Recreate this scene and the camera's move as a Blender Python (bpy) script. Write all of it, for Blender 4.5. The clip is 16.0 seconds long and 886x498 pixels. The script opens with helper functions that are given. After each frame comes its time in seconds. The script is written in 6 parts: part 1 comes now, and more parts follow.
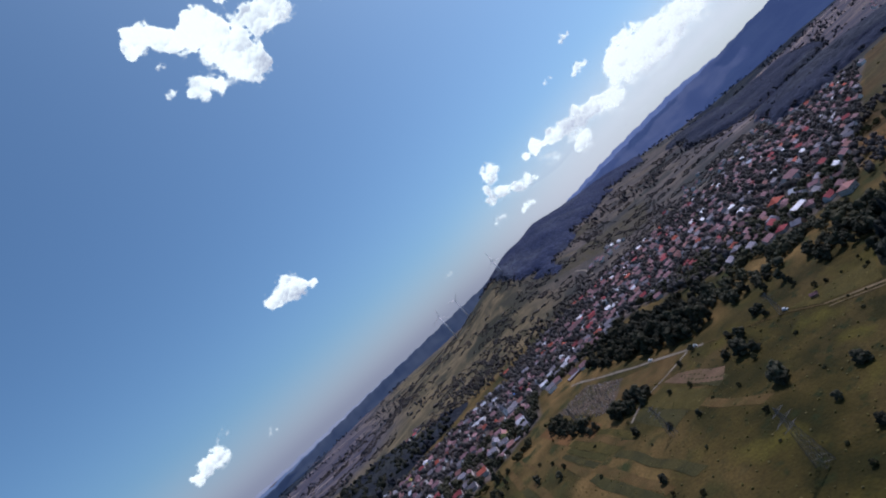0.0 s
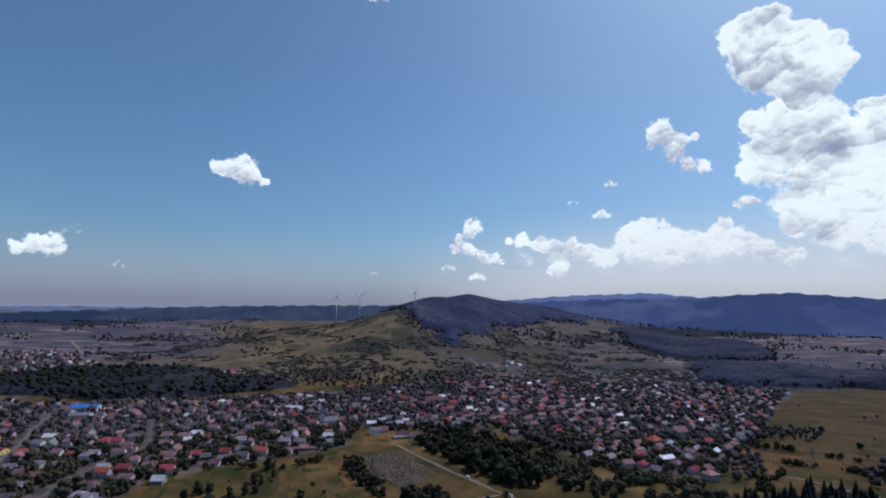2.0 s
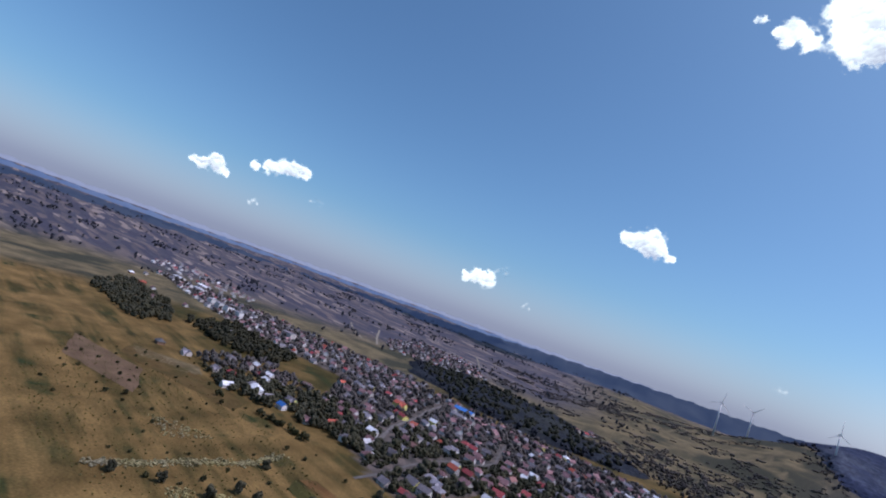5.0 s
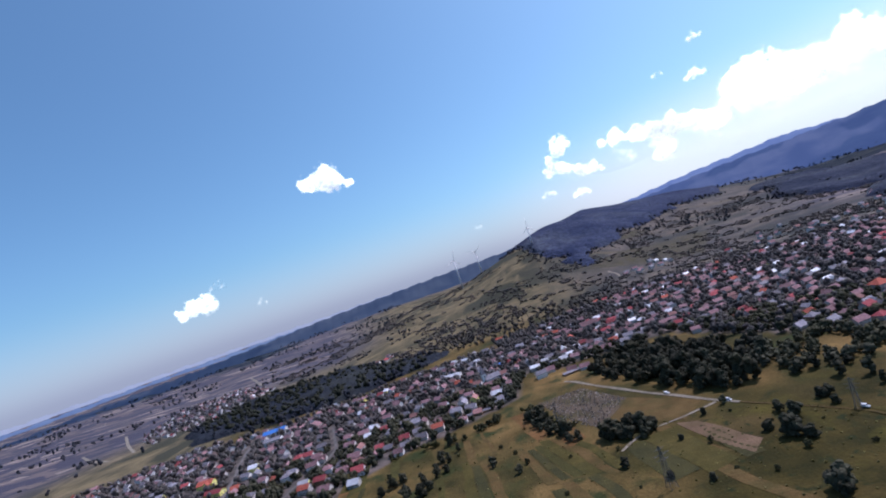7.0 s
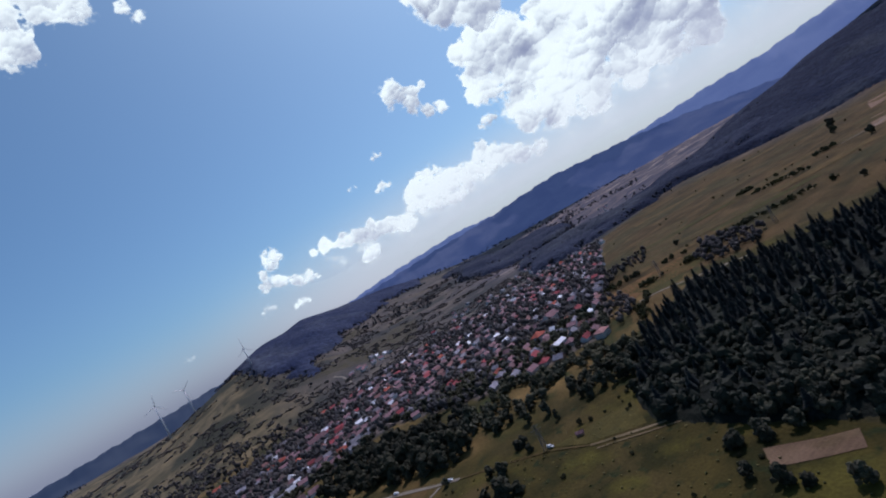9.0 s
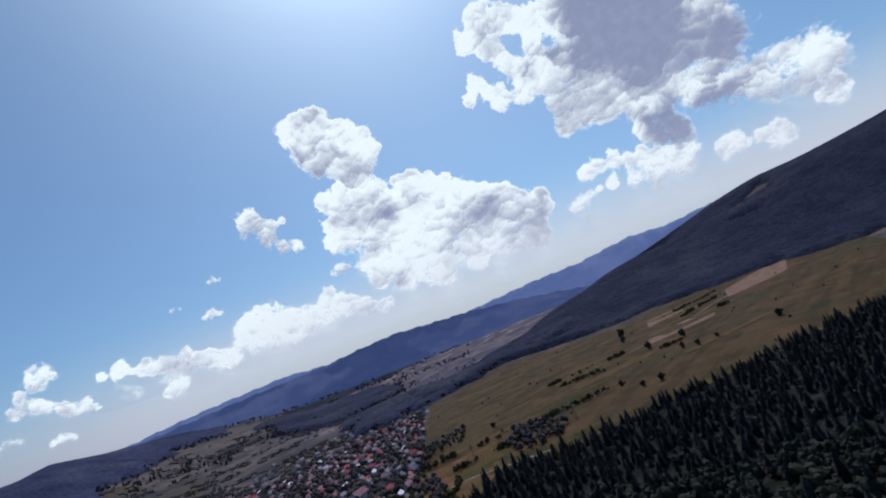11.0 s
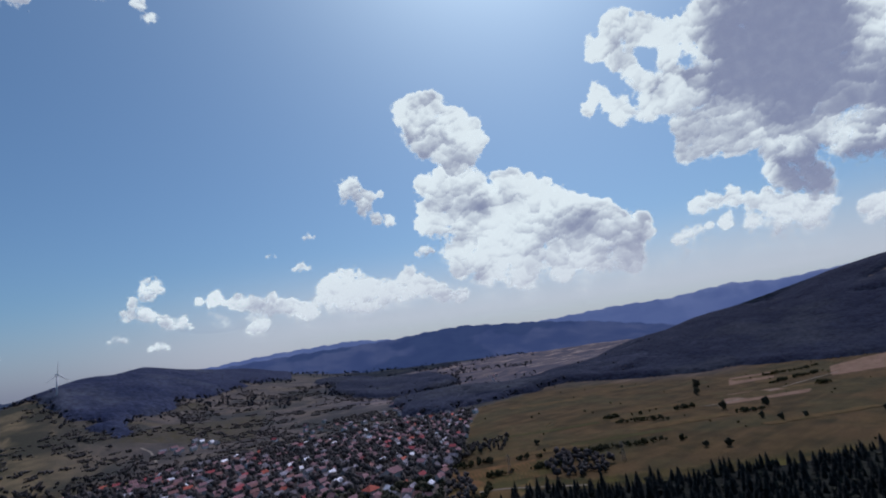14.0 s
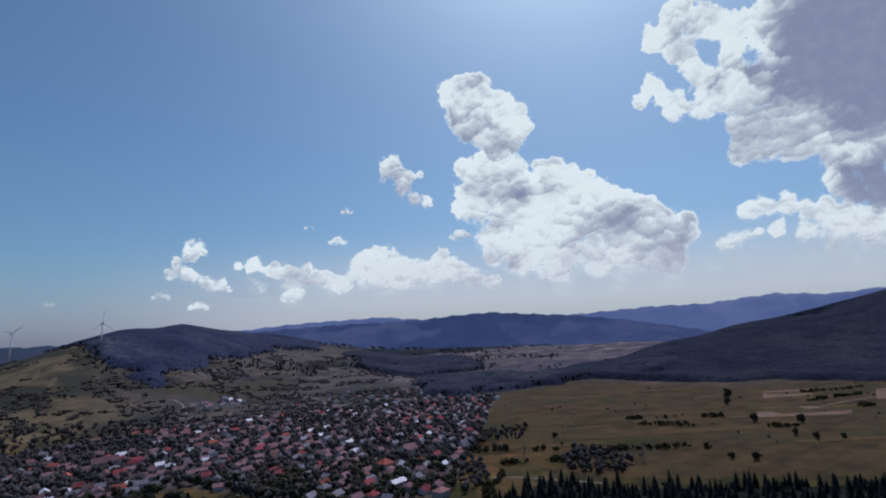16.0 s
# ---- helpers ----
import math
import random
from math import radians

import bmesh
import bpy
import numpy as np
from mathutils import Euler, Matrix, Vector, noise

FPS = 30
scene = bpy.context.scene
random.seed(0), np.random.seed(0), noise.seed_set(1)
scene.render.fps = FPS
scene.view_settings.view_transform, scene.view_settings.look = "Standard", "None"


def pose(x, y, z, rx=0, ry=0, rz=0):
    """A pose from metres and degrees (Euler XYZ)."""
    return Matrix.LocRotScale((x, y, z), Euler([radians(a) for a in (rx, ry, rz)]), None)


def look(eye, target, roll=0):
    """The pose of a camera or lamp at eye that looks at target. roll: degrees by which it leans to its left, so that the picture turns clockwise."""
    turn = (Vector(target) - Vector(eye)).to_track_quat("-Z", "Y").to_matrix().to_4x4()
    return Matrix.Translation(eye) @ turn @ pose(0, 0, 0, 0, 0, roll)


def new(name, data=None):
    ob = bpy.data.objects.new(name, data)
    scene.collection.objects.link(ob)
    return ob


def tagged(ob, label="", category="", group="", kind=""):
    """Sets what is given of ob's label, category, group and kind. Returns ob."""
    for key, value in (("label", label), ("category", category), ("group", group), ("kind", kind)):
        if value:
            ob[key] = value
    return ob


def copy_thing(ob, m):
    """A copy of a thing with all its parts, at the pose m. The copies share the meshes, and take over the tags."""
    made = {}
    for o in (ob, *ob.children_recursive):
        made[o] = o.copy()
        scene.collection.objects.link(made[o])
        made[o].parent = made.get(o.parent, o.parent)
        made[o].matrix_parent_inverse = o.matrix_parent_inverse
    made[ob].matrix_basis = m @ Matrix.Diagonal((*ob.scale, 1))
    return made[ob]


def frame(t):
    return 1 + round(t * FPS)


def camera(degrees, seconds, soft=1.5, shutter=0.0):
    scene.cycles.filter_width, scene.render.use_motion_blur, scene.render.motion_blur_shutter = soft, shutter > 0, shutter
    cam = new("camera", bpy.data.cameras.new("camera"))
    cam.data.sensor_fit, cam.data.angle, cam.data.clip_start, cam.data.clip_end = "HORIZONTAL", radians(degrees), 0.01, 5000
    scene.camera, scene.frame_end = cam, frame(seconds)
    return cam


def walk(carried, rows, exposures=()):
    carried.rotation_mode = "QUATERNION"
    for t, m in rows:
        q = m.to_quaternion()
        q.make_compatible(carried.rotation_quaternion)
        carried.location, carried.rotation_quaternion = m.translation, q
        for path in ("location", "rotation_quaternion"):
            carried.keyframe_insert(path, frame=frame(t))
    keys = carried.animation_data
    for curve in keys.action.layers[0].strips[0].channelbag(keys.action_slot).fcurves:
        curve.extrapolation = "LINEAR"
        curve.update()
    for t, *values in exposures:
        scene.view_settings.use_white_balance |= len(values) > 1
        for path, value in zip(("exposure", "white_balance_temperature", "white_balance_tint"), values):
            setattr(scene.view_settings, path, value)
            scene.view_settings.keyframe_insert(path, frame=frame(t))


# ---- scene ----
cam = camera(84.3, 16.0, soft=2.0)
walk(cam, [
    (0, pose(6.28, -11.18, 163.11, 98.13, 41.86, 10.51)),
    (0.5, pose(1.87, -9.69, 164.39, 103.79, 33.35, 9.50)),
    (1, pose(-2.68, -8.22, 165.83, 100.90, 24.52, -4.44)),
    (1.5, pose(-3.83, -8.29, 166.59, 98.75, 13.09, -11.50)),
    (2, pose(-3.70, -8.32, 167.00, 96.30, -1.05, -1.77)),
    (2.5, pose(-3.45, -7.35, 167.07, 93.88, -9.12, 2.74)),
    (3, pose(-2.45, -5.09, 166.95, 94.54, -3.83, -0.79)),
    (3.5, pose(-0.15, -0.90, 167.04, 89.73, 0.97, -0.00)),
    (4, pose(2.45, 5.09, 166.59, 87.00, -9.76, 10.84)),
    (4.5, pose(5.56, 13.54, 164.74, 92.95, -14.30, 30.26)),
    (4.7, pose(6.47, 17.33, 163.77, 95.09, -17.75, 35.49)),
    (5.2, pose(3.60, 23.00, 162.00, 97.40, -18.85, 43.60)),
    (5.8, pose(-6.00, 35.00, 159.50, 95.11, -11.95, 47.94)),
    (6.4, pose(-13.80, 44.00, 158.00, 92.00, -3.00, 45.90)),
    (6.8, pose(-15.25, 47.79, 158.01, 90.43, 7.94, 30.29)),
    (7, pose(-14.90, 50.94, 157.37, 92.57, 19.22, 11.97)),
    (7.5, pose(-8.45, 64.29, 151.43, 103.30, 39.73, -6.07)),
    (8, pose(-0.31, 76.82, 145.13, 93.61, 40.21, -27.95)),
    (8.5, pose(3.93, 80.89, 142.81, 93.29, 34.35, -25.80)),
    (9, pose(7.70, 81.98, 142.50, 91.00, 29.55, -22.10)),
    (9.5, pose(12.59, 84.07, 144.10, 87.88, 33.45, -35.83)),
    (10, pose(18.52, 84.11, 146.29, 92.55, 33.15, -41.98)),
    (10.2, pose(21.80, 82.45, 146.84, 96.18, 28.74, -42.52)),
    (10.9, pose(23.52, 81.04, 147.28, 99.48, 21.73, -42.96)),
    (11.6, pose(26.29, 78.79, 147.99, 100.94, 14.25, -39.78)),
    (12.3, pose(28.71, 76.81, 148.60, 101.11, 10.57, -36.66)),
    (12.5, pose(28.26, 76.50, 148.82, 101.13, 10.60, -36.64)),
    (13, pose(27.44, 75.43, 149.44, 101.20, 9.26, -36.04)),
    (13.5, pose(26.72, 74.08, 150.27, 101.19, 8.72, -35.66)),
    (14, pose(26.57, 73.28, 150.84, 101.05, 7.28, -34.92)),
    (14.5, pose(27.46, 74.66, 150.46, 100.92, 6.58, -34.51)),
    (15, pose(28.92, 76.30, 149.85, 100.53, 5.03, -33.57)),
    (15.5, pose(30.96, 76.41, 149.52, 100.24, 4.11, -32.96)),
    (16, pose(32.71, 76.15, 149.31, 99.44, 2.02, -31.71)),
], exposures=[
    (0, -0.1, 5850, 17), (0.5, -0.25, 5850, 17), (1, -0.43, 5850, 17), (1.5, -0.35, 5850, 17), (2, -0.32, 5850, 17), (2.5, -0.35, 5850, 17), (3, -0.32, 5850, 17), (3.5, -0.24, 5850, 17), (4, -0.08, 5850, 17), (4.5, 0.0, 5850, 17), (5.5, 0.2, 5850, 17), (6.9, 0.41, 5850, 17), (7.5, 0.13, 5850, 17), (8, -0.15, 5850, 17), (9, -0.25, 5850, 17), (10.2, -0.25, 5850, 17), (12.5, -0.5, 5850, 17), (16, -0.55, 5850, 17)])

# ---- sky and sun ----
SUN_AZ, SUN_EL = radians(51.6), radians(56)
world = bpy.data.worlds.new("sky")
scene.world = world
world.use_nodes = True
wn, wl = world.node_tree.nodes, world.node_tree.links
sky = wn.new("ShaderNodeTexSky")
sky.sky_type = "NISHITA"
sky.sun_disc = False
sky.sun_elevation, sky.sun_rotation = SUN_EL, SUN_AZ
sky.altitude, sky.air_density, sky.dust_density, sky.ozone_density = 400, 0.95, 2.6, 2.8
tint = wn.new("ShaderNodeMix")
tint.data_type, tint.blend_type = "RGBA", "MULTIPLY"
tint.inputs[0].default_value, tint.inputs[7].default_value = 1.0, (0.755, 0.985, 1.01, 1)
wl.new(sky.outputs[0], tint.inputs[6]), wl.new(tint.outputs[2], wn["Background"].inputs[0])
wn["Background"].inputs[1].default_value = 0.115
sun = new("sun", bpy.data.lights.new("sun", "SUN"))
sun.data.energy, sun.data.angle, sun.data.color = 3.35, radians(0.55), (1.0, 0.87, 0.95)
toward = Vector((math.sin(SUN_AZ) * math.cos(SUN_EL), math.cos(SUN_AZ) * math.cos(SUN_EL), math.sin(SUN_EL)))
sun.matrix_world = look((0, 0, 0), -toward)

# ---- shape of the land ----
HUB = (0.0, 51.0)
# bearing, crest elevation (degrees seen from the hub at 167 m), crest distance, foot distance
HILL = np.array([(-36, -6.5, 1668, 1305), (-30, -6.0, 1740, 1189), (-24, -4.7, 1812, 1102), (-19, -3.6, 1870, 1058), (-10, -2.5, 1870, 1015), (-5, -1.2, 1812, 1000),
                 (-1.5, -0.3, 1885, 1000), (1, 0.3, 2102, 1015), (4.7, 0.8, 2320, 1044), (9, 0.2, 2538, 1102), (11.5, -0.05, 2682, 1160),
                 (17, -1.2, 2900, 1232), (25, -2.2, 3045, 1305), (34, -4.0, 2900, 1450)])
MOUNTAIN = np.array([(36, -7.4, 1380, 1230), (40, -7.0, 1450, 1280), (45, -6.0, 1600, 1350), (52, -4.25, 1850, 1450), (57, -2.7, 2050, 1500), (61.25, -1.6, 2250, 1525), (68.5, 0.1, 2600, 1570), (73.5, 1.5, 2755, 1595),
                     (79, 2.43, 2755, 1624), (86, 2.98, 2755, 1668), (92, 3.63, 2755, 1668), (110, 3.98, 2755, 1668), (135, 2.58, 2755, 1668), (160, -3.0, 2755, 1668)])


def ease(u):
    u = np.clip(u, 0, 1)
    return u * u * (3 - 2 * u)


def ridge(table, az, r):
    inside = ease((az - table[0, 0] + 4) / 4) * ease((table[-1, 0] + 8 - az) / 8)
    el, far, foot = (np.interp(az, table[:, 0], table[:, n]) for n in (1, 2, 3))
    top = np.maximum(167 + far * np.tan(np.radians(el)), 0)
    return top * inside * np.where(r < far, ease((r - foot) / (far - foot)) * 0.6 + 0.4 * np.clip((r - foot) / (far - foot), 0, 1), 1 - ease((r - far) / 900))


def swell(x, y, size, seed):
    x, y = x / size + seed * 1.7, y / size - seed * 2.3
    return (np.sin(x + 1.3 * np.sin(y * 0.7 + seed)) + np.sin(y * 1.1 + 1.2 * np.sin(x * 0.8))) * 0.5


def drift(u, v, size, seed, octaves=5):
    """Smooth cloudy noise between about -1 and 1."""
    out, w = np.zeros_like(u), 1.0
    for k in range(octaves):
        a, b = u / size * 2**k + 13.7 * seed + 5.1 * k, v / size * 2**k - 7.9 * seed + 3.3 * k
        ia, ib = np.floor(a), np.floor(b)
        fa, fb = ease(a - ia), ease(b - ib)
        h = [[np.modf(np.abs(np.sin((ia + p) * 127.1 + (ib + q) * 311.7 + k * 74.7)) * 43758.5)[0] for q in (0, 1)] for p in (0, 1)]
        out += w * ((h[0][0] * (1 - fa) + h[1][0] * fa) * (1 - fb) + (h[0][1] * (1 - fa) + h[1][1] * fa) * fb - 0.5) * 2
        w *= 0.52
    return out * 0.62


def land(x, y):
    """Height of the ground."""
    x, y = np.asarray(x, float), np.asarray(y, float)
    dx, dy = x - HUB[0], y - HUB[1]
    r, az = np.hypot(dx, dy), np.degrees(np.arctan2(dx, dy))
    z = 98 * np.clip((r - 1700) / 3200, 0, 1) ** 1.1
    z = np.maximum(z, ridge(HILL, az, r))
    z = np.maximum(z, ridge(MOUNTAIN, az, r))
    far = ease((r - 950) / 900)
    z = z + far * (5 * swell(x, y, 140, 1) + 2.0 * swell(x, y, 60, 2)) + far * 5 * ease((r - 2200) / 1500) * swell(x, y, 330, 3)
    return z + 0.6 * swell(x, y, 55, 4)


def ground_at(x, y):
    return float(land(x, y))

# ---- materials ----
def material(name, rough=0.85, metal=0.0, spec=0.3):
    m = bpy.data.materials.new(name)
    m.use_nodes = True
    n, l = m.node_tree.nodes, m.node_tree.links
    b = n["Principled BSDF"]
    b.inputs["Roughness"].default_value, b.inputs["Metallic"].default_value = rough, metal
    b.inputs["Specular IOR Level"].default_value = spec
    return m, n, l, b


def noise_fac(n, l, scale, detail=4.0, stretch=(1, 1, 1), turn=0.0, space="Object", lo=0.35, hi=0.65):
    co, mp, nz, rr = n.new("ShaderNodeTexCoord"), n.new("ShaderNodeMapping"), n.new("ShaderNodeTexNoise"), n.new("ShaderNodeMapRange")
    mp.inputs["Scale"].default_value, mp.inputs["Rotation"].default_value = stretch, (0, 0, turn)
    nz.inputs["Scale"].default_value, nz.inputs["Detail"].default_value = scale, detail
    rr.inputs["From Min"].default_value, rr.inputs["From Max"].default_value = lo, hi
    l.new(co.outputs[space], mp.inputs[0]), l.new(mp.outputs[0], nz.inputs["Vector"]), l.new(nz.outputs[0], rr.inputs[0])
    return rr.outputs[0]


def blend(n, l, fac, a, b, mode="MIX"):
    x = n.new("ShaderNodeMix")
    x.data_type, x.blend_type = "RGBA", mode
    for slot, v in ((0, fac), (6, a), (7, b)):
        if isinstance(v, (int, float)):
            x.inputs[slot].default_value = v
        elif isinstance(v, tuple):
            x.inputs[slot].default_value = (*v, 1)
        else:
            l.new(v, x.inputs[slot])
    return x.outputs[2]


def vary(n, l, source, lo, hi):
    """Lightness from a random value, as a grey to multiply with."""
    rr = n.new("ShaderNodeMapRange")
    rr.inputs["To Min"].default_value, rr.inputs["To Max"].default_value = lo, hi
    l.new(source, rr.inputs[0])
    return rr.outputs[0]


def bump(n, l, b, fac, strength, distance):
    k = n.new("ShaderNodeBump")
    k.inputs["Strength"].default_value, k.inputs["Distance"].default_value = strength, distance
    l.new(fac, k.inputs["Height"]), l.new(k.outputs[0], b.inputs["Normal"])


def ground_material():
    m, n, l, b = material("meadow_soil", 0.95, 0, 0.1)
    grass = blend(n, l, noise_fac(n, l, 0.045, 6), (0.027, 0.025, 0.007), (0.062, 0.048, 0.014))
    dry = blend(n, l, noise_fac(n, l, 0.03, 7, (1, 1, 1)), (0.095, 0.061, 0.020), (0.190, 0.122, 0.044))
    strip = noise_fac(n, l, 1.0, 3, (0.006, 0.055, 0.02), 0.62, lo=0.42, hi=0.6)
    grass = blend(n, l, noise_fac(n, l, 0.011, 8, lo=0.42, hi=0.62), grass, dry)
    grass = blend(n, l, noise_fac(n, l, 0.035, 6, lo=0.52, hi=0.66), grass, (0.026, 0.033, 0.010))
    dry = blend(n, l, strip, dry, grass)
    at = {}
    for key in ("dry", "town", "wood", "plain", "hill", "lush", "sward", "olive"):
        at[key] = n.new("ShaderNodeAttribute")
        at[key].attribute_name = key
    c = blend(n, l, at["dry"].outputs["Fac"], grass, dry)
    sward = blend(n, l, noise_fac(n, l, 0.03, 7, lo=0.35, hi=0.65), (0.022, 0.017, 0.006), (0.046, 0.031, 0.010))
    sward = blend(n, l, noise_fac(n, l, 0.012, 6, lo=0.5, hi=0.64), sward, (0.062, 0.039, 0.016))
    sward = blend(n, l, noise_fac(n, l, 1.0, 5, (0.004, 0.03, 0.01), 0.5, lo=0.52, hi=0.64), sward, (0.060, 0.038, 0.015))
    sward = blend(n, l, noise_fac(n, l, 0.0065, 7, lo=0.5, hi=0.6), sward, blend(n, l, noise_fac(n, l, 0.04, 6), (0.020, 0.022, 0.009), (0.040, 0.036, 0.013)))
    c = blend(n, l, at["sward"].outputs["Fac"], c, sward)
    lush = blend(n, l, noise_fac(n, l, 0.028, 8, lo=0.38, hi=0.62), (0.019, 0.018, 0.004), (0.051, 0.039, 0.009))
    lush = blend(n, l, noise_fac(n, l, 0.014, 7, lo=0.52, hi=0.66), lush, (0.066, 0.047, 0.016))
    lush = blend(n, l, noise_fac(n, l, 0.10, 6, lo=0.56, hi=0.68), lush, (0.016, 0.021, 0.006))
    lush = blend(n, l, noise_fac(n, l, 0.021, 6, lo=0.54, hi=0.66), lush, (0.064, 0.055, 0.010))
    c = blend(n, l, at["lush"].outputs["Fac"], c, lush)
    # rough grazing on the hillside, greyed to mauve for haze: dark turf, dry streaks
    rough = blend(n, l, noise_fac(n, l, 0.018, 8, lo=0.4, hi=0.6), (0.053, 0.049, 0.049), (0.110, 0.093, 0.078))
    rough = blend(n, l, noise_fac(n, l, 1.0, 5, (0.004, 0.02, 0.01), 0.3, lo=0.52, hi=0.66), rough, (0.098, 0.082, 0.054))
    rough = blend(n, l, noise_fac(n, l, 0.0055, 7, lo=0.5, hi=0.58), rough, (0.036, 0.038, 0.036))
    # sunlit part of the hill, painted as brighter olive turf
    olive = blend(n, l, noise_fac(n, l, 0.022, 8, lo=0.38, hi=0.62), (0.072, 0.063, 0.036), (0.158, 0.124, 0.068))
    olive = blend(n, l, noise_fac(n, l, 0.007, 7, lo=0.5, hi=0.58), olive, (0.040, 0.040, 0.026))
    olive = blend(n, l, noise_fac(n, l, 1.0, 4, (0.03, 0.005, 0.01), 0.5, lo=0.58, hi=0.68), olive, (0.135, 0.108, 0.062))
    rough = blend(n, l, at["olive"].outputs["Fac"], rough, olive)
    c = blend(n, l, at["hill"].outputs["Fac"], c, rough)
    # patchwork of fields over the plain, distance haze painted in as mauve
    co, mp, vo = n.new("ShaderNodeTexCoord"), n.new("ShaderNodeMapping"), n.new("ShaderNodeTexVoronoi")
    mp.inputs["Scale"].default_value, mp.inputs["Rotation"].default_value = (0.0022, 0.009, 0.004), (0, 0, 0.5)
    l.new(co.outputs["Object"], mp.inputs[0]), l.new(mp.outputs[0], vo.inputs["Vector"])
    sp = n.new("ShaderNodeSeparateColor")
    l.new(vo.outputs["Color"], sp.inputs[0])
    cr = n.new("ShaderNodeValToRGB")
    cr.color_ramp.interpolation = "CONSTANT"
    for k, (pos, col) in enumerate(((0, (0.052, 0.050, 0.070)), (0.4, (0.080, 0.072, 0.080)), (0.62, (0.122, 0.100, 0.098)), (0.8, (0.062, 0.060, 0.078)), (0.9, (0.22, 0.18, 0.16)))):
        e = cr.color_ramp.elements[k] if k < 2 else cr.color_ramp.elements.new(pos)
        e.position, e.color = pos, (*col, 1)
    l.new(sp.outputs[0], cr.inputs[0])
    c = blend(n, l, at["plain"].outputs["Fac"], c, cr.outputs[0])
    yard = blend(n, l, noise_fac(n, l, 0.06, 6, lo=0.4, hi=0.6), (0.050, 0.047, 0.043), (0.120, 0.098, 0.088))
    c = blend(n, l, at["town"].outputs["Fac"], c, yard)
    # ground under woods: the trees' shade painted in as near-black
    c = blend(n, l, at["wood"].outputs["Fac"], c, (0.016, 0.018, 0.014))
    fine = noise_fac(n, l, 0.55, 6, lo=0.25, hi=0.75)
    c = blend(n, l, 0.55, c, blend(n, l, fine, (0.45, 0.45, 0.45), (1.5, 1.5, 1.4)), "MULTIPLY")
    l.new(c, b.inputs["Base Color"])
    bump(n, l, b, fine, 0.3, 0.8)
    return m


def field_material(name, a, c, turn=0.0, rows=0.6, weeds=0.6):
    m, n, l, b = material(name, 0.95, 0, 0.1)
    base = blend(n, l, noise_fac(n, l, 0.06, 6), a, c)
    tufts = noise_fac(n, l, 0.05, 8, lo=0.47, hi=0.62)
    base = blend(n, l, vary(n, l, tufts, 0.0, weeds), base, blend(n, l, noise_fac(n, l, 0.02, 5), (0.034, 0.036, 0.010), (0.066, 0.054, 0.017)))
    furrow = noise_fac(n, l, 1.0, 4, (0.02, rows, 0.1), turn, lo=0.3, hi=0.7)
    base = blend(n, l, 0.3, base, blend(n, l, furrow, (0.6, 0.6, 0.6), (1.35, 1.3, 1.25)), "MULTIPLY")
    fine = noise_fac(n, l, 0.8, 6, lo=0.25, hi=0.75)
    base = blend(n, l, 0.4, base, blend(n, l, fine, (0.55, 0.55, 0.55), (1.4, 1.4, 1.4)), "MULTIPLY")
    l.new(base, b.inputs["Base Color"])
    bump(n, l, b, fine, 0.4, 0.6)
    return m


def roof_material(name, a, c, rough=0.88, metal=0.0):
    m, n, l, b = material(name, rough, metal, 0.2)
    base = blend(n, l, noise_fac(n, l, 0.5, 6, (1, 1, 1)), a, c)
    info = n.new("ShaderNodeObjectInfo")
    base = blend(n, l, 1.0, base, vary(n, l, info.outputs["Random"], 0.62, 1.25), "MULTIPLY")
    tile = noise_fac(n, l, 3.0, 3, (1.0, 0.25, 1), lo=0.3, hi=0.7)
    base = blend(n, l, 0.35, base, blend(n, l, tile, (0.55, 0.55, 0.55), (1.3, 1.3, 1.3)), "MULTIPLY")
    l.new(base, b.inputs["Base Color"])
    bump(n, l, b, tile, 0.35, 0.08)
    return m


def plain_material(name, a, c, scale=0.8, rough=0.85, metal=0.0, random_to=(0.85, 1.1)):
    m, n, l, b = material(name, rough, metal)
    base = blend(n, l, noise_fac(n, l, scale, 6), a, c)
    info = n.new("ShaderNodeObjectInfo")
    base = blend(n, l, 1.0, base, vary(n, l, info.outputs["Random"], *random_to), "MULTIPLY")
    l.new(base, b.inputs["Base Color"])
    return m


def leaf_material(name, a, c, tint=(1.25, 1.2, 0.8), grain=0.6, sheer=0.33):
    m, n, l, b = material(name, 0.8, 0, 0.15)
    geo, info = n.new("ShaderNodeNewGeometry"), n.new("ShaderNodeObjectInfo")
    base = blend(n, l, geo.outputs["Random Per Island"], a, c)
    base = blend(n, l, 1.0, base, vary(n, l, info.outputs["Random"], 0.6, 1.35), "MULTIPLY")
    base = blend(n, l, noise_fac(n, l, 0.03, 3), base, blend(n, l, 1.0, base, tint, "MULTIPLY"))
    base = blend(n, l, grain, base, blend(n, l, noise_fac(n, l, 2.2, 3, lo=0.3, hi=0.7), (0.5, 0.5, 0.5), (1.5, 1.5, 1.4)), "MULTIPLY")
    l.new(base, b.inputs["Base Color"])
    tr, mx = n.new("ShaderNodeBsdfTranslucent"), n.new("ShaderNodeMixShader")
    l.new(base, tr.inputs[0])
    mx.inputs[0].default_value = sheer
    l.new(b.outputs[0], mx.inputs[1]), l.new(tr.outputs[0], mx.inputs[2]), l.new(mx.outputs[0], n["Material Output"].inputs[0])
    return m


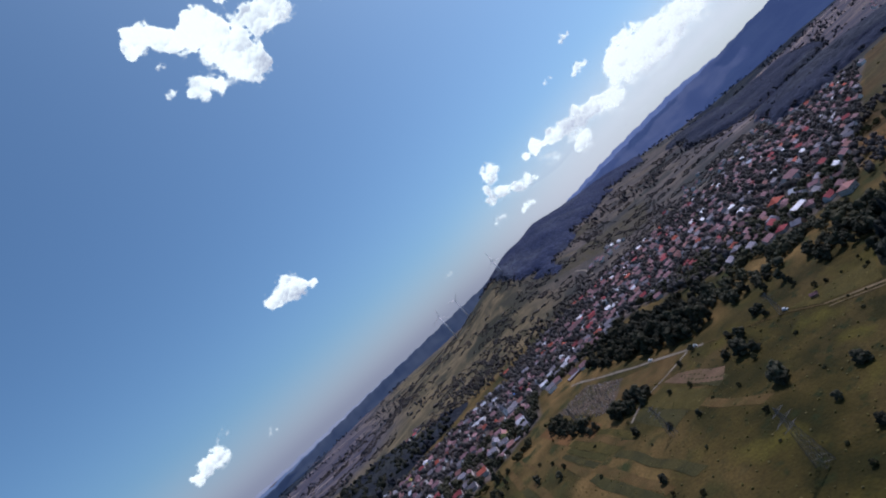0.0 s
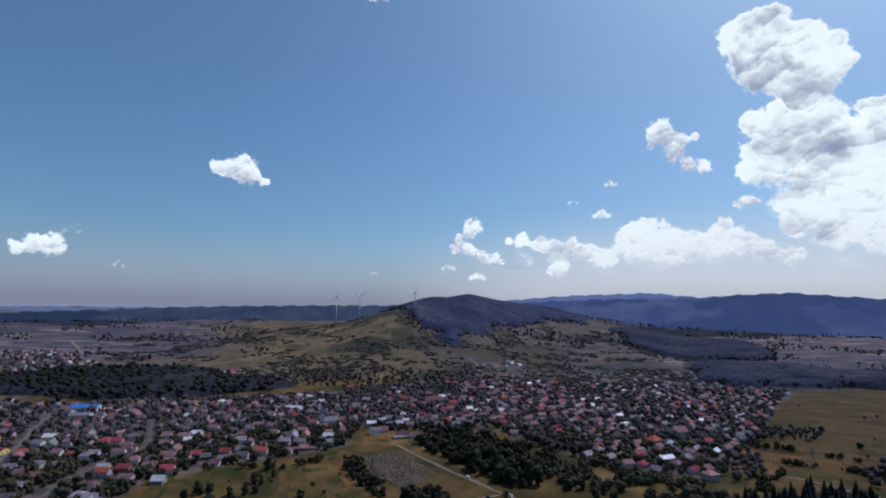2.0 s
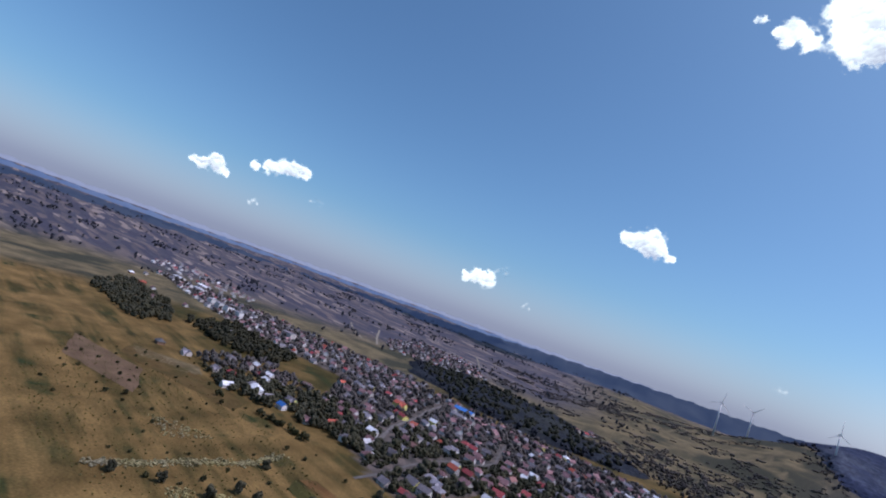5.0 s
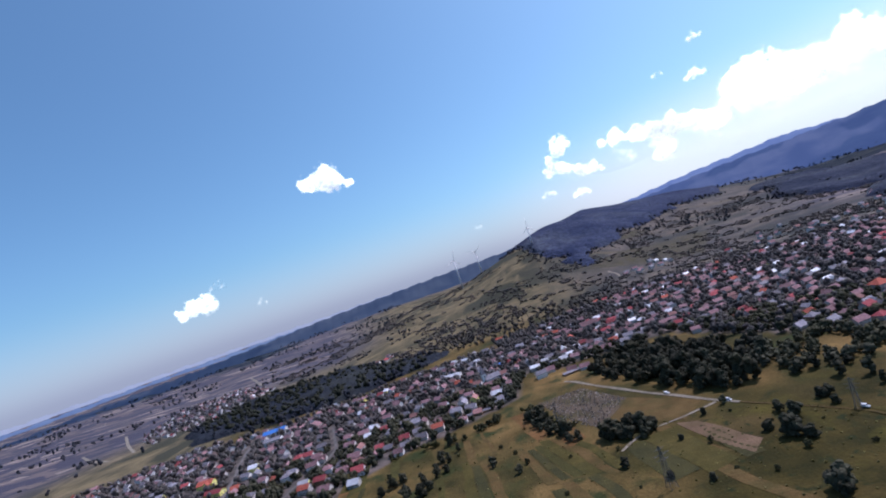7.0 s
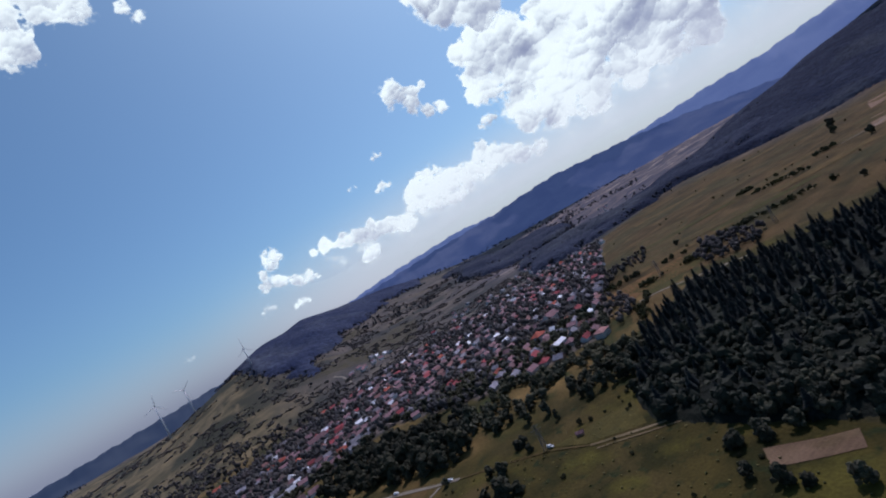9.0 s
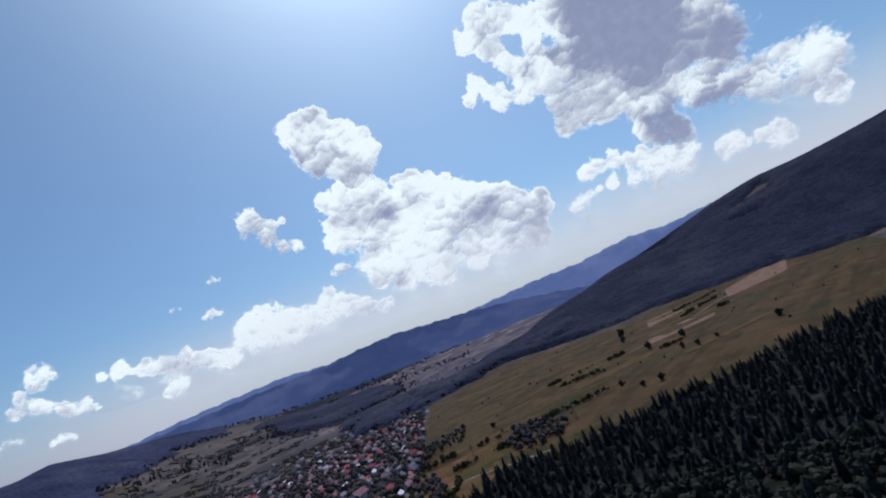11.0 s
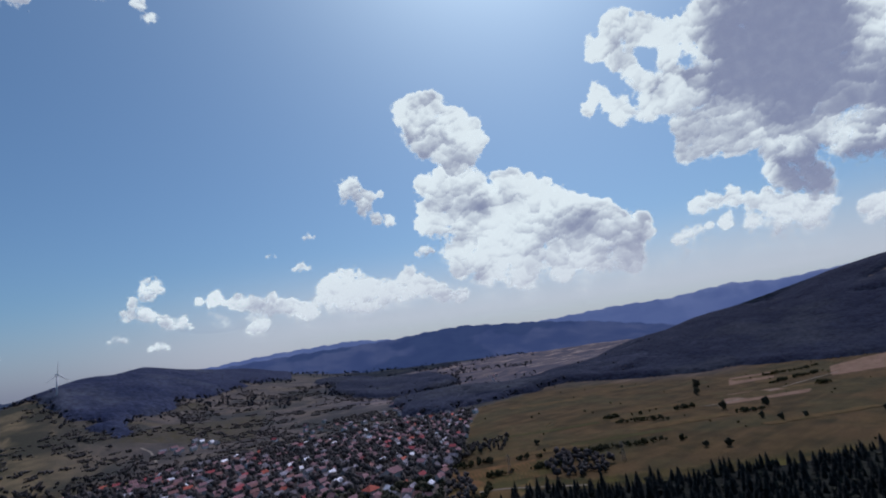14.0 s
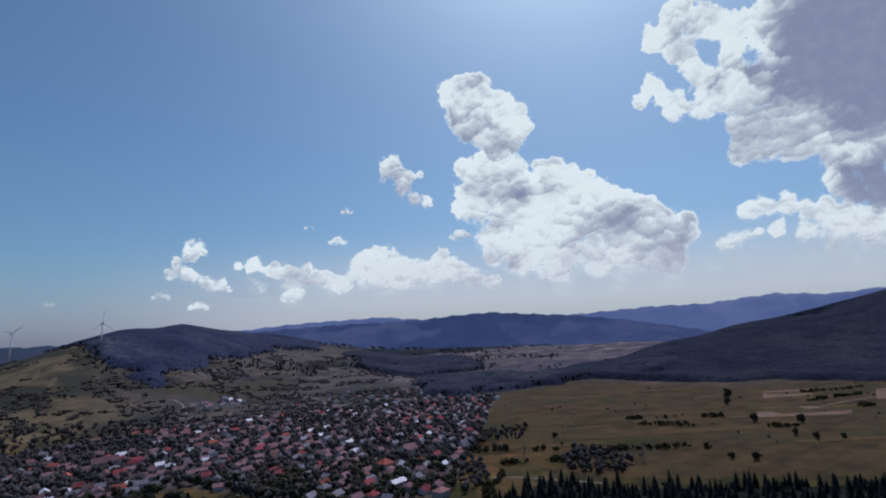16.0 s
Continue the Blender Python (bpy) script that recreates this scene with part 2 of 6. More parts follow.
def canopy_material(name, a, c):
    """Tree tops of a wood seen from far off."""
    m, n, l, b = material(name, 0.95, 0, 0.05)
    crowns = noise_fac(n, l, 0.085, 5, lo=0.3, hi=0.7)
    base = blend(n, l, noise_fac(n, l, 0.012, 6, lo=0.3, hi=0.7), a, c)
    base = blend(n, l, 0.85, base, blend(n, l, crowns, (0.55, 0.55, 0.58), (1.5, 1.5, 1.45)), "MULTIPLY")
    base = blend(n, l, noise_fac(n, l, 0.0035, 5, lo=0.52, hi=0.62), base, blend(n, l, 1.0, base, (1.5, 1.4, 1.1), "MULTIPLY"))
    l.new(base, b.inputs["Base Color"])
    bump(n, l, b, crowns, 0.5, 5.0)
    return m


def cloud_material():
    """White vapour that glows; its light and shade are painted into the emission colour."""
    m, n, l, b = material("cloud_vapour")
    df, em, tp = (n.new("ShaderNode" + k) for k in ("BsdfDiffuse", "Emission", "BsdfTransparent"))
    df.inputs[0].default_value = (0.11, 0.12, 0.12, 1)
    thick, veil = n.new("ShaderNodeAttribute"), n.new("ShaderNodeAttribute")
    thick.attribute_name, veil.attribute_name = "painted_shade", "vapour"

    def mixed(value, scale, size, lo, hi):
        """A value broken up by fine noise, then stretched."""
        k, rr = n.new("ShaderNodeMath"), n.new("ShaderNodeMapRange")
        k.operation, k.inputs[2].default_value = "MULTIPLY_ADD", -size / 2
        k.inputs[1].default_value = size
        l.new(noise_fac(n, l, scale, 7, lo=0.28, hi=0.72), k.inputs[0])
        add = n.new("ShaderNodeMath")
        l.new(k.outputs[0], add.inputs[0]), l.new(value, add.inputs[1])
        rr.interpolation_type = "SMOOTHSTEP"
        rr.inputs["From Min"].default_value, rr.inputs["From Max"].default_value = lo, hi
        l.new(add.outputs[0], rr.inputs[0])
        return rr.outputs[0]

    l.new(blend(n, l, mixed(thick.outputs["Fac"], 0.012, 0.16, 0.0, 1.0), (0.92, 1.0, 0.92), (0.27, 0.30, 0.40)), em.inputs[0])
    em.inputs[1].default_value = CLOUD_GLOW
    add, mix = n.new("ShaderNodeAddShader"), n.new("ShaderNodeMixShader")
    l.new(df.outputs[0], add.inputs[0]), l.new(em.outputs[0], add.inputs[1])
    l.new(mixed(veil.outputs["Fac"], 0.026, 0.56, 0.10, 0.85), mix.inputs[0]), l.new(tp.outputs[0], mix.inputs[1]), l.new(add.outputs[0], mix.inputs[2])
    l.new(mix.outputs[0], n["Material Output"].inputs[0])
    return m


def haze_material(name="white_haze_glow", colour=(0.77, 0.79, 0.81)):
    # see-through sheet that glows in the haze's colour
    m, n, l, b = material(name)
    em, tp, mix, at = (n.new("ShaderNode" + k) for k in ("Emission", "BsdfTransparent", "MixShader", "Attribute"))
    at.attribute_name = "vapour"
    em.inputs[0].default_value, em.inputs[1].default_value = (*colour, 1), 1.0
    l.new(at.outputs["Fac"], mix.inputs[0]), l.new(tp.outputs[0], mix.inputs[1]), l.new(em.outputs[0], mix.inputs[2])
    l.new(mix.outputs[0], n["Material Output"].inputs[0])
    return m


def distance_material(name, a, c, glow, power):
    # distance haze is painted in: bluish base colour plus an even glow
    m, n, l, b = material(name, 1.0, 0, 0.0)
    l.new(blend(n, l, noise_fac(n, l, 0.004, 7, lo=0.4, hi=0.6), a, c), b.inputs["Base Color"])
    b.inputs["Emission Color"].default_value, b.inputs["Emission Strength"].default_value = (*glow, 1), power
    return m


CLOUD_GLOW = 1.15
M = {
    "ground": ground_material(),
    "brown": field_material("ploughed_soil", (0.098, 0.064, 0.038), (0.148, 0.098, 0.06), 0.5, 0.6, 0.3),
    "orange": field_material("orange_soil", (0.100, 0.053, 0.019), (0.150, 0.080, 0.03), 0.9),
    "tan": field_material("stubble", (0.110, 0.083, 0.042), (0.175, 0.137, 0.078), 0.3),
    "pink": field_material("pinkish_soil", (0.15, 0.095, 0.06), (0.20, 0.135, 0.09), 0.5, 0.6, 0.2),
    "green": field_material("green_crop", (0.036, 0.035, 0.010), (0.060, 0.054, 0.015), 1.1),
    "dark": field_material("dark_crop", (0.032, 0.032, 0.012), (0.049, 0.045, 0.016), 1.1),
    "olive": field_material("olive_grass", (0.046, 0.040, 0.010), (0.074, 0.059, 0.016), 1.1),
    "ochre": field_material("ochre_grass", (0.072, 0.047, 0.016), (0.102, 0.067, 0.024), 0.6),
    "mauve": field_material("cemetery_soil", (0.055, 0.042, 0.028), (0.10, 0.076, 0.052), 0.2, 0.9),
    "gravel": plain_material("pale_gravel", (0.13, 0.112, 0.080), (0.23, 0.20, 0.15), 0.12),
    "asphalt": plain_material("grey_road", (0.085, 0.078, 0.072), (0.135, 0.125, 0.115), 0.1),
    "stone": plain_material("grave_stone", (0.10, 0.088, 0.076), (0.20, 0.175, 0.15), 1.5, random_to=(0.35, 1.6)),
    "wall": plain_material("cream_plaster", (0.40, 0.37, 0.34), (0.54, 0.50, 0.46), 0.6),
    "wall_white": plain_material("white_plaster", (0.58, 0.56, 0.54), (0.74, 0.72, 0.70), 0.6),
    "wall_yellow": plain_material("yellow_plaster", (0.66, 0.60, 0.16), (0.78, 0.74, 0.26), 0.6),
    "wall_brown": plain_material("brown_boards", (0.16, 0.09, 0.055), (0.25, 0.15, 0.09), 0.6),
    "frame": plain_material("white_frame", (0.7, 0.7, 0.68), (0.78, 0.78, 0.76), 2),
    "chimney": plain_material("chimney_brick", (0.22, 0.10, 0.07), (0.30, 0.16, 0.11), 3),
    "wood": plain_material("dark_wood", (0.06, 0.04, 0.025), (0.12, 0.08, 0.05), 2),
    "steel": plain_material("galvanised_steel", (0.10, 0.10, 0.10), (0.17, 0.17, 0.17), 2, 0.6, 0.5),
    "turbine": plain_material("white_turbine_paint", (0.62, 0.62, 0.63), (0.70, 0.70, 0.70), 0.2, 0.5),
    "bark": plain_material("bark", (0.05, 0.04, 0.03), (0.10, 0.08, 0.06), 3),
    "paint": plain_material("white_car_paint", (0.75, 0.75, 0.75), (0.8, 0.8, 0.8), 1, 0.3),
    "rubber": plain_material("tyre_rubber", (0.02, 0.02, 0.02), (0.03, 0.03, 0.03), 3),
    # broad leaves, dark leaves and needles: some blue painted in for haze; garden leaves more
    "leaf": leaf_material("broad_leaves", (0.046, 0.050, 0.037), (0.100, 0.098, 0.066), (1.15, 1.08, 0.9), sheer=0.5),
    "leaf_far": leaf_material("hazed_garden_leaves", (0.064, 0.062, 0.062), (0.125, 0.116, 0.104), (1.08, 1.0, 1.05), 0.4, 0.5),
    "pasture": field_material("hill_pasture", (0.050, 0.046, 0.034), (0.074, 0.064, 0.046), 0.4),
    "leaf_dark": leaf_material("dark_leaves", (0.026, 0.030, 0.024), (0.056, 0.059, 0.041), (1.1, 1.08, 0.95), sheer=0.4),
    "bush": leaf_material("bush_leaves", (0.038, 0.041, 0.024), (0.084, 0.080, 0.042), sheer=0.5),
    "needle": leaf_material("needles", (0.013, 0.016, 0.016), (0.032, 0.036, 0.032), (1.0, 1.05, 1.1)),
    # far woods: the blue of distance haze is painted into their base colours
    "far_leaf": leaf_material("hazed_far_wood", (0.040, 0.043, 0.056), (0.068, 0.070, 0.082), (0.95, 1.0, 1.1), 0.2, 0.5),
    "canopy": canopy_material("hazed_far_canopy", (0.014, 0.019, 0.037), (0.030, 0.037, 0.059)),
    "canopy_green": canopy_material("hazed_hill_canopy", (0.017, 0.024, 0.054), (0.038, 0.047, 0.080)),
    "canopy_slope": canopy_material("hazed_slope_canopy", (0.008, 0.012, 0.027), (0.020, 0.026, 0.045)),
    # wood with a cloud's shadow painted into its colour
    "canopy_shaded": canopy_material("shaded_canopy", (0.011, 0.014, 0.022), (0.024, 0.028, 0.034)),
    "fallow": field_material("fallow_grass", (0.052, 0.038, 0.014), (0.080, 0.055, 0.021), 0.6),
    "understory": canopy_material("wood_filler_leaves", (0.009, 0.011, 0.009), (0.020, 0.023, 0.017)),
    "pale_weed": leaf_material("pale_weeds", (0.20, 0.18, 0.10), (0.46, 0.42, 0.28)),
    "weed": leaf_material("dry_weeds", (0.055, 0.055, 0.018), (0.13, 0.115, 0.05)),
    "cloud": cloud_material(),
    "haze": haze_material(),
    "haze_blue": haze_material("lavender_haze_glow", (0.50, 0.51, 0.68)),
    "hills_1": distance_material("hazed_wooded_hills", (0.018, 0.024, 0.040), (0.046, 0.051, 0.064), (0.045, 0.070, 0.17), 0.9),
    "hills_2": distance_material("pale_hazed_hills", (0.03, 0.04, 0.055), (0.06, 0.07, 0.08), (0.115, 0.16, 0.345), 0.9),
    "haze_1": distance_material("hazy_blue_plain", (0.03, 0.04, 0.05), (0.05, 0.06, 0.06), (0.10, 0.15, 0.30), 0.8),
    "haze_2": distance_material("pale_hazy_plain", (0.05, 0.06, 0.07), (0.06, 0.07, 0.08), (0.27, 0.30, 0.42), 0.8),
    "hills_0": distance_material("hazed_wooded_plain", (0.016, 0.022, 0.024), (0.030, 0.036, 0.036), (0.045, 0.07, 0.16), 0.5),
}
g, gn, gl, gb = material("window_glass", 0.08, 0, 0.5)
gb.inputs["Base Color"].default_value = (0.03, 0.035, 0.04, 1)
M["glass"] = g
ROOFS = {
    "R": (roof_material("red_tiles", (0.21, 0.038, 0.042), (0.31, 0.075, 0.078)), "bright red tiled roof"),
    "O": (roof_material("orange_tiles", (0.27, 0.062, 0.040), (0.36, 0.10, 0.065)), "orange tiled roof"),
    "P": (roof_material("old_tiles", (0.149, 0.082, 0.086), (0.255, 0.149, 0.152)), "weathered brown tiled roof"),
    "G": (roof_material("grey_sheets", (0.121, 0.112, 0.126), (0.197, 0.180, 0.194)), "grey fibre-cement roof"),
    "L": (roof_material("pale_sheets", (0.166, 0.155, 0.177), (0.288, 0.271, 0.293), 0.8), "pale grey sheet roof"),
    # white metal roofs, the sun's glint painted into the base colour
    "W": (roof_material("glint_white_sheets", (0.528, 0.528, 0.546), (0.686, 0.686, 0.704), 0.5), "white metal roof, sun glint in its colour"),
    "B": (roof_material("blue_sheets", (0.03, 0.11, 0.33), (0.05, 0.16, 0.42), 0.6), "bright blue metal roof"),
    "K": (roof_material("pink_tiles", (0.277, 0.132, 0.112), (0.343, 0.185, 0.165)), "faded pink tiled roof"),
    "Y": (roof_material("dark_sheets", (0.08, 0.08, 0.085), (0.13, 0.13, 0.13)), "dark grey roof"),
}


# ---- mesh helpers ----
def from_arrays(name, verts, faces, mat, smooth=False):
    """A mesh from arrays: verts (n, 3), faces (m, 3 or 4)."""
    verts, faces = np.asarray(verts, np.float32), np.asarray(faces, np.int32)
    me, k = bpy.data.meshes.new(name), faces.shape[1]
    me.vertices.add(len(verts)), me.loops.add(faces.size), me.polygons.add(len(faces))
    me.vertices.foreach_set("co", verts.ravel()), me.loops.foreach_set("vertex_index", faces.ravel())
    me.polygons.foreach_set("loop_start", np.arange(0, faces.size, k, dtype=np.int32))
    me.polygons.foreach_set("use_smooth", np.full(len(faces), smooth))
    me.materials.append(mat)
    me.update(calc_edges=True), me.validate()
    return me


def grid_faces(nx, ny):
    i = np.arange(nx * ny).reshape(ny, nx)
    return np.stack([i[:-1, :-1], i[:-1, 1:], i[1:, 1:], i[1:, :-1]], -1).reshape(-1, 4)


def point_values(me, key, values):
    me.attributes.new(key, "FLOAT", "POINT").data.foreach_set("value", np.asarray(values, np.float32).ravel())


def part(name, me, parent=None, label="", at=None):
    """One mesh object, under its thing or part."""
    if isinstance(me, bmesh.types.BMesh):
        raise TypeError("mesh wanted")
    ob = new(name, me)
    ob.parent = parent
    if at is not None:
        ob.matrix_basis = at
    return tagged(ob, label)


class Solid:
    """Collects boxes, prisms and tubes into one mesh."""

    def __init__(self):
        self.v, self.f = [], []

    def add(self, verts, faces):
        k = len(self.v)
        self.v += [tuple(p) for p in verts]
        self.f += [tuple(i + k for i in q) for q in faces]
        return self

    def box(self, x0, y0, z0, x1, y1, z1):
        v = [(x, y, z) for z in (z0, z1) for x, y in ((x0, y0), (x1, y0), (x1, y1), (x0, y1))]
        return self.add(v, [(3, 2, 1, 0), (4, 5, 6, 7), (0, 1, 5, 4), (1, 2, 6, 5), (2, 3, 7, 6), (3, 0, 4, 7)])

    def tube(self, a, b, ra, rb, sides=6):
        a, b = Vector(a), Vector(b)
        q = (b - a).to_track_quat("Z", "Y")
        ring = [(math.cos(2 * math.pi * i / sides), math.sin(2 * math.pi * i / sides)) for i in range(sides)]
        v = [a + q @ Vector((x * ra, y * ra, 0)) for x, y in ring] + [b + q @ Vector((x * rb, y * rb, 0)) for x, y in ring]
        f = [(i, (i + 1) % sides, sides + (i + 1) % sides, sides + i) for i in range(sides)]
        return self.add(v, f + [tuple(range(sides))[::-1], tuple(range(sides, 2 * sides))])

    def mesh(self, name, mat, smooth=False):
        me = bpy.data.meshes.new(name)
        me.from_pydata(self.v, [], self.f)
        me.materials.append(mat)
        if smooth:
            me.polygons.foreach_set("use_smooth", [True] * len(me.polygons))
        me.update()
        return me


def in_polygon(poly, x, y):
    inside = np.zeros(np.shape(x), bool)
    for (xa, ya), (xb, yb) in zip(poly, poly[1:] + poly[:1]):
        cross = (ya > y) != (yb > y)
        inside ^= cross & (x < (xb - xa) * (y - ya) / ((yb - ya) or 1e-9) + xa)
    return inside


def scatter(poly, count, gap, rng, avoid=None, clear=0.0):
    """Random places in a polygon, at least gap apart and clear of the places to avoid."""
    p = np.array(poly, float)
    lo, hi, out = p.min(0), p.max(0), []
    cell = {}
    if avoid is not None and len(avoid):
        avoid = np.asarray(avoid, float)
    for _ in range(count * 6):
        if len(out) >= count:
            break
        q = lo + (hi - lo) * rng.random(2)
        if not in_polygon(poly, q[0], q[1]):
            continue
        k = (int(q[0] // gap), int(q[1] // gap))
        if any(np.hypot(*(q - o)) < gap for i in (-1, 0, 1) for j in (-1, 0, 1) for o in cell.get((k[0] + i, k[1] + j), ())):
            continue
        if avoid is not None and len(avoid) and np.hypot(avoid[:, 0] - q[0], avoid[:, 1] - q[1]).min() < clear:
            continue
        cell.setdefault(k, []).append(q)
        out.append((float(q[0]), float(q[1])))
    return out


# ---- plan of the land ----
WEST_TOWN = [(-682, 754), (-638, 580), (-478, 420), (-377, 380), (-291, 354), (-249, 358), (-261, 458), (-204, 510), (-99, 576), (-87, 696), (-152, 900), (-452, 812)]
EAST_TOWN = [(-162, 960), (141, 1072), (724, 986), (505, 729), (420, 638), (289, 487), (178, 529), (87, 673), (-67, 652), (-116, 754)]
FAR_TOWN = [(-1334, 478), (-1102, 638), (-648, 812), (-580, 682), (-580, 566), (-812, 500), (-957, 478)]
WEST_HAMLET = [(-624, 312), (-638, 420), (-493, 450), (-348, 420), (-341, 380), (-420, 348), (-500, 297)]
OUTER_VILLAGE = [(-1196, 1189), (-1266, 1450), (-1102, 1522), (-812, 1247), (-870, 1073), (-1015, 1015)]
CONIFERS = [(176, 322), (193, 354), (261, 413), (328, 441), (378, 456), (392, 424), (412, 390), (456, 360), (514, 318), (578, 276), (642, 242), (770, 150), (725, 60), (300, 60), (215, 120), (222, 148), (238, 159), (258, 170), (266, 180), (267, 193), (258, 208), (244, 232), (216, 212), (203, 208), (192, 232), (183, 274), (180, 300)]
GROVE = [(-12, 621), (41, 638), (102, 594), (138, 536), (116, 467), (93, 452), (72, 461), (32, 516), (-9, 577)]
BELT = [(109, 500), (138, 563), (218, 493), (297, 461), (276, 409), (232, 380), (203, 389), (154, 426), (116, 457)]
# wooded band, coloured dark for the cloud shadow over it
CLOUD_SHADE_BAND = [(-870, 1000), (-790, 1150), (-635, 1200), (-497, 1140), (-406, 1060), (-300, 1000), (-290, 928), (-438, 860), (-559, 820), (-721, 880)]
HILL_BELT = [(-478, 1044), (-261, 1160), (-9, 1146), (145, 1146), (130, 1037), (-87, 1000), (-186, 974), (-362, 1000)]
# dark wood put in place of a cloud's shadow on the valley
CLOUD_SHADE_WOOD = [(735, 1770), (900, 2280), (1100, 2480), (1330, 2080), (1310, 1830), (1120, 1590), (860, 1560)]
EDGE_WOOD = [(640, 1090), (690, 1250), (790, 1380), (950, 1390), (1120, 1320), (1400, 1240), (1668, 1160), (1595, 812), (1421, 928), (1102, 1073), (798, 1040)]
MEADOW = [(435, 435), (362, 609), (580, 812), (754, 1000), (1102, 1058), (1522, 812), (1740, 290), (1305, 145), (754, 174), (624, 290)]


def steps(a, b, step, far):
    """Grid lines, even from a to b and wider beyond."""
    mid, out = list(np.arange(a, b + 0.1, step)), []
    for end, way in ((b, 1), (a, -1)):
        s, v, side = step, end, []
        while abs(v) < far:
            s *= 1.09
            v = max(-far, min(far, v + way * s))
            side.append(v)
        out.append(side)
    return np.array(out[1][::-1] + mid + out[0])


def build_ground():
    xs, ys = steps(-900, 1330, 9, 4900), steps(90, 1300, 9, 4900)
    x, y = np.meshgrid(xs, ys)
    r, az = np.hypot(x - HUB[0], y - HUB[1]), np.degrees(np.arctan2(x - HUB[0], y - HUB[1]))
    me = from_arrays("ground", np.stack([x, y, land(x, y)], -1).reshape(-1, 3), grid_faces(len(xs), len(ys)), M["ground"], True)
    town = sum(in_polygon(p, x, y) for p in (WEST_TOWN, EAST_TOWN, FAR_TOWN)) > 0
    wood = sum(in_polygon(p, x, y) for p in (CONIFERS, CLOUD_SHADE_BAND, CLOUD_SHADE_WOOD, EDGE_WOOD)) > 0
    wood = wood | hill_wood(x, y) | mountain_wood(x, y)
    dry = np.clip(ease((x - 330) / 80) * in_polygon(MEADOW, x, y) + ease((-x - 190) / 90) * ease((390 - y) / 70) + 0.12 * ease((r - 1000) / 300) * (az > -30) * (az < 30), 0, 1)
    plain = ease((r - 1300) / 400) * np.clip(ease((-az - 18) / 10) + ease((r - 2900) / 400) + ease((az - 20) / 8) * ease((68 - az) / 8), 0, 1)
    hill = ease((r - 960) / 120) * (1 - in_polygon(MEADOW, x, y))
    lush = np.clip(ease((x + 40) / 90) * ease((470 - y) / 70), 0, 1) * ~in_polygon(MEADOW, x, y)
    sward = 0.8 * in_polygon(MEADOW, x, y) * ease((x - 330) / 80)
    # painted sunlight: share of the brighter hill turf, by bearing
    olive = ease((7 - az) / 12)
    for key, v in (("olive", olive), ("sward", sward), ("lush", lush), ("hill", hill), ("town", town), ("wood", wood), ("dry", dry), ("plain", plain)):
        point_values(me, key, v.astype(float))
    tagged(new("ground", me), "green and ochre meadow land with low hills", "ground", kind="structure")


def hill_wood(x, y):
    """Where the wood covers the hill above the village."""
    x, y = np.asarray(x, float), np.asarray(y, float)
    r, az = np.hypot(x - HUB[0], y - HUB[1]), np.degrees(np.arctan2(x - HUB[0], y - HUB[1]))
    edge = np.interp(az, [-5, -3.5, -2.2, -1, 1, 3, 4.5, 6.5, 8, 10.5, 14.5, 18], [1900, 1800, 1720, 1580, 1470, 1440, 1490, 1610, 1780, 1900, 2200, 2600]) + 110 * drift(x, y, 150, 5) + 40 * drift(x, y, 40, 6)
    glade = drift(x, y, 130, 7) > 0.42 + 0.9 * ease((r - edge - 60) / 300)
    return (az > -5) & (az < 18) & (r > edge) & (r < 3000) & ~glade


def mountain_wood(x, y):
    x, y = np.asarray(x, float), np.asarray(y, float)
    r, az = np.hypot(x - HUB[0], y - HUB[1]), np.degrees(np.arctan2(x - HUB[0], y - HUB[1]))
    edge = np.interp(az, [36, 38, 41, 46, 60, 75, 95, 140], [1500, 1400, 1420, 1460, 1530, 1590, 1620, 1660]) + 70 * drift(x, y, 170, 6) + 35 * drift(x, y, 50, 15)
    crest = np.interp(az, MOUNTAIN[:, 0], MOUNTAIN[:, 2])
    glade = drift(x, y, 190, 9) > 0.55
    return (az > 37) & (az < 140) & (r > edge) & (r < crest + np.interp(az, [36, 60, 75], [90, 200, 450])) & ~glade


def drape(name, corners, mat, label, lift=0.25, cell=5.0, kind="structure", category="field"):
    """A patch of ground between four corners, lying on the land."""
    a, b, c, d = (np.array(p, float) for p in corners)
    nu = max(2, int(max(np.hypot(*(b - a)), np.hypot(*(c - d))) / cell) + 1)
    nv = max(2, int(max(np.hypot(*(d - a)), np.hypot(*(c - b))) / cell) + 1)
    u, v = np.meshgrid(np.linspace(0, 1, nu), np.linspace(0, 1, nv))
    p = (1 - v)[..., None] * ((1 - u)[..., None] * a + u[..., None] * b) + v[..., None] * ((1 - u)[..., None] * d + u[..., None] * c)
    wob = 1.4 * np.stack([swell(p[..., 0], p[..., 1], 9, 7), swell(p[..., 1], p[..., 0], 8, 8)], -1)
    p = p + wob
    z = land(p[..., 0], p[..., 1]) + lift
    f = grid_faces(nu, nv)
    if np.cross(b - a, d - a) < 0:
        f = f[:, ::-1]
    return tagged(new(name, from_arrays(name, np.concatenate([p, z[..., None]], -1).reshape(-1, 3), f, mat, True)), label, category, kind=kind)


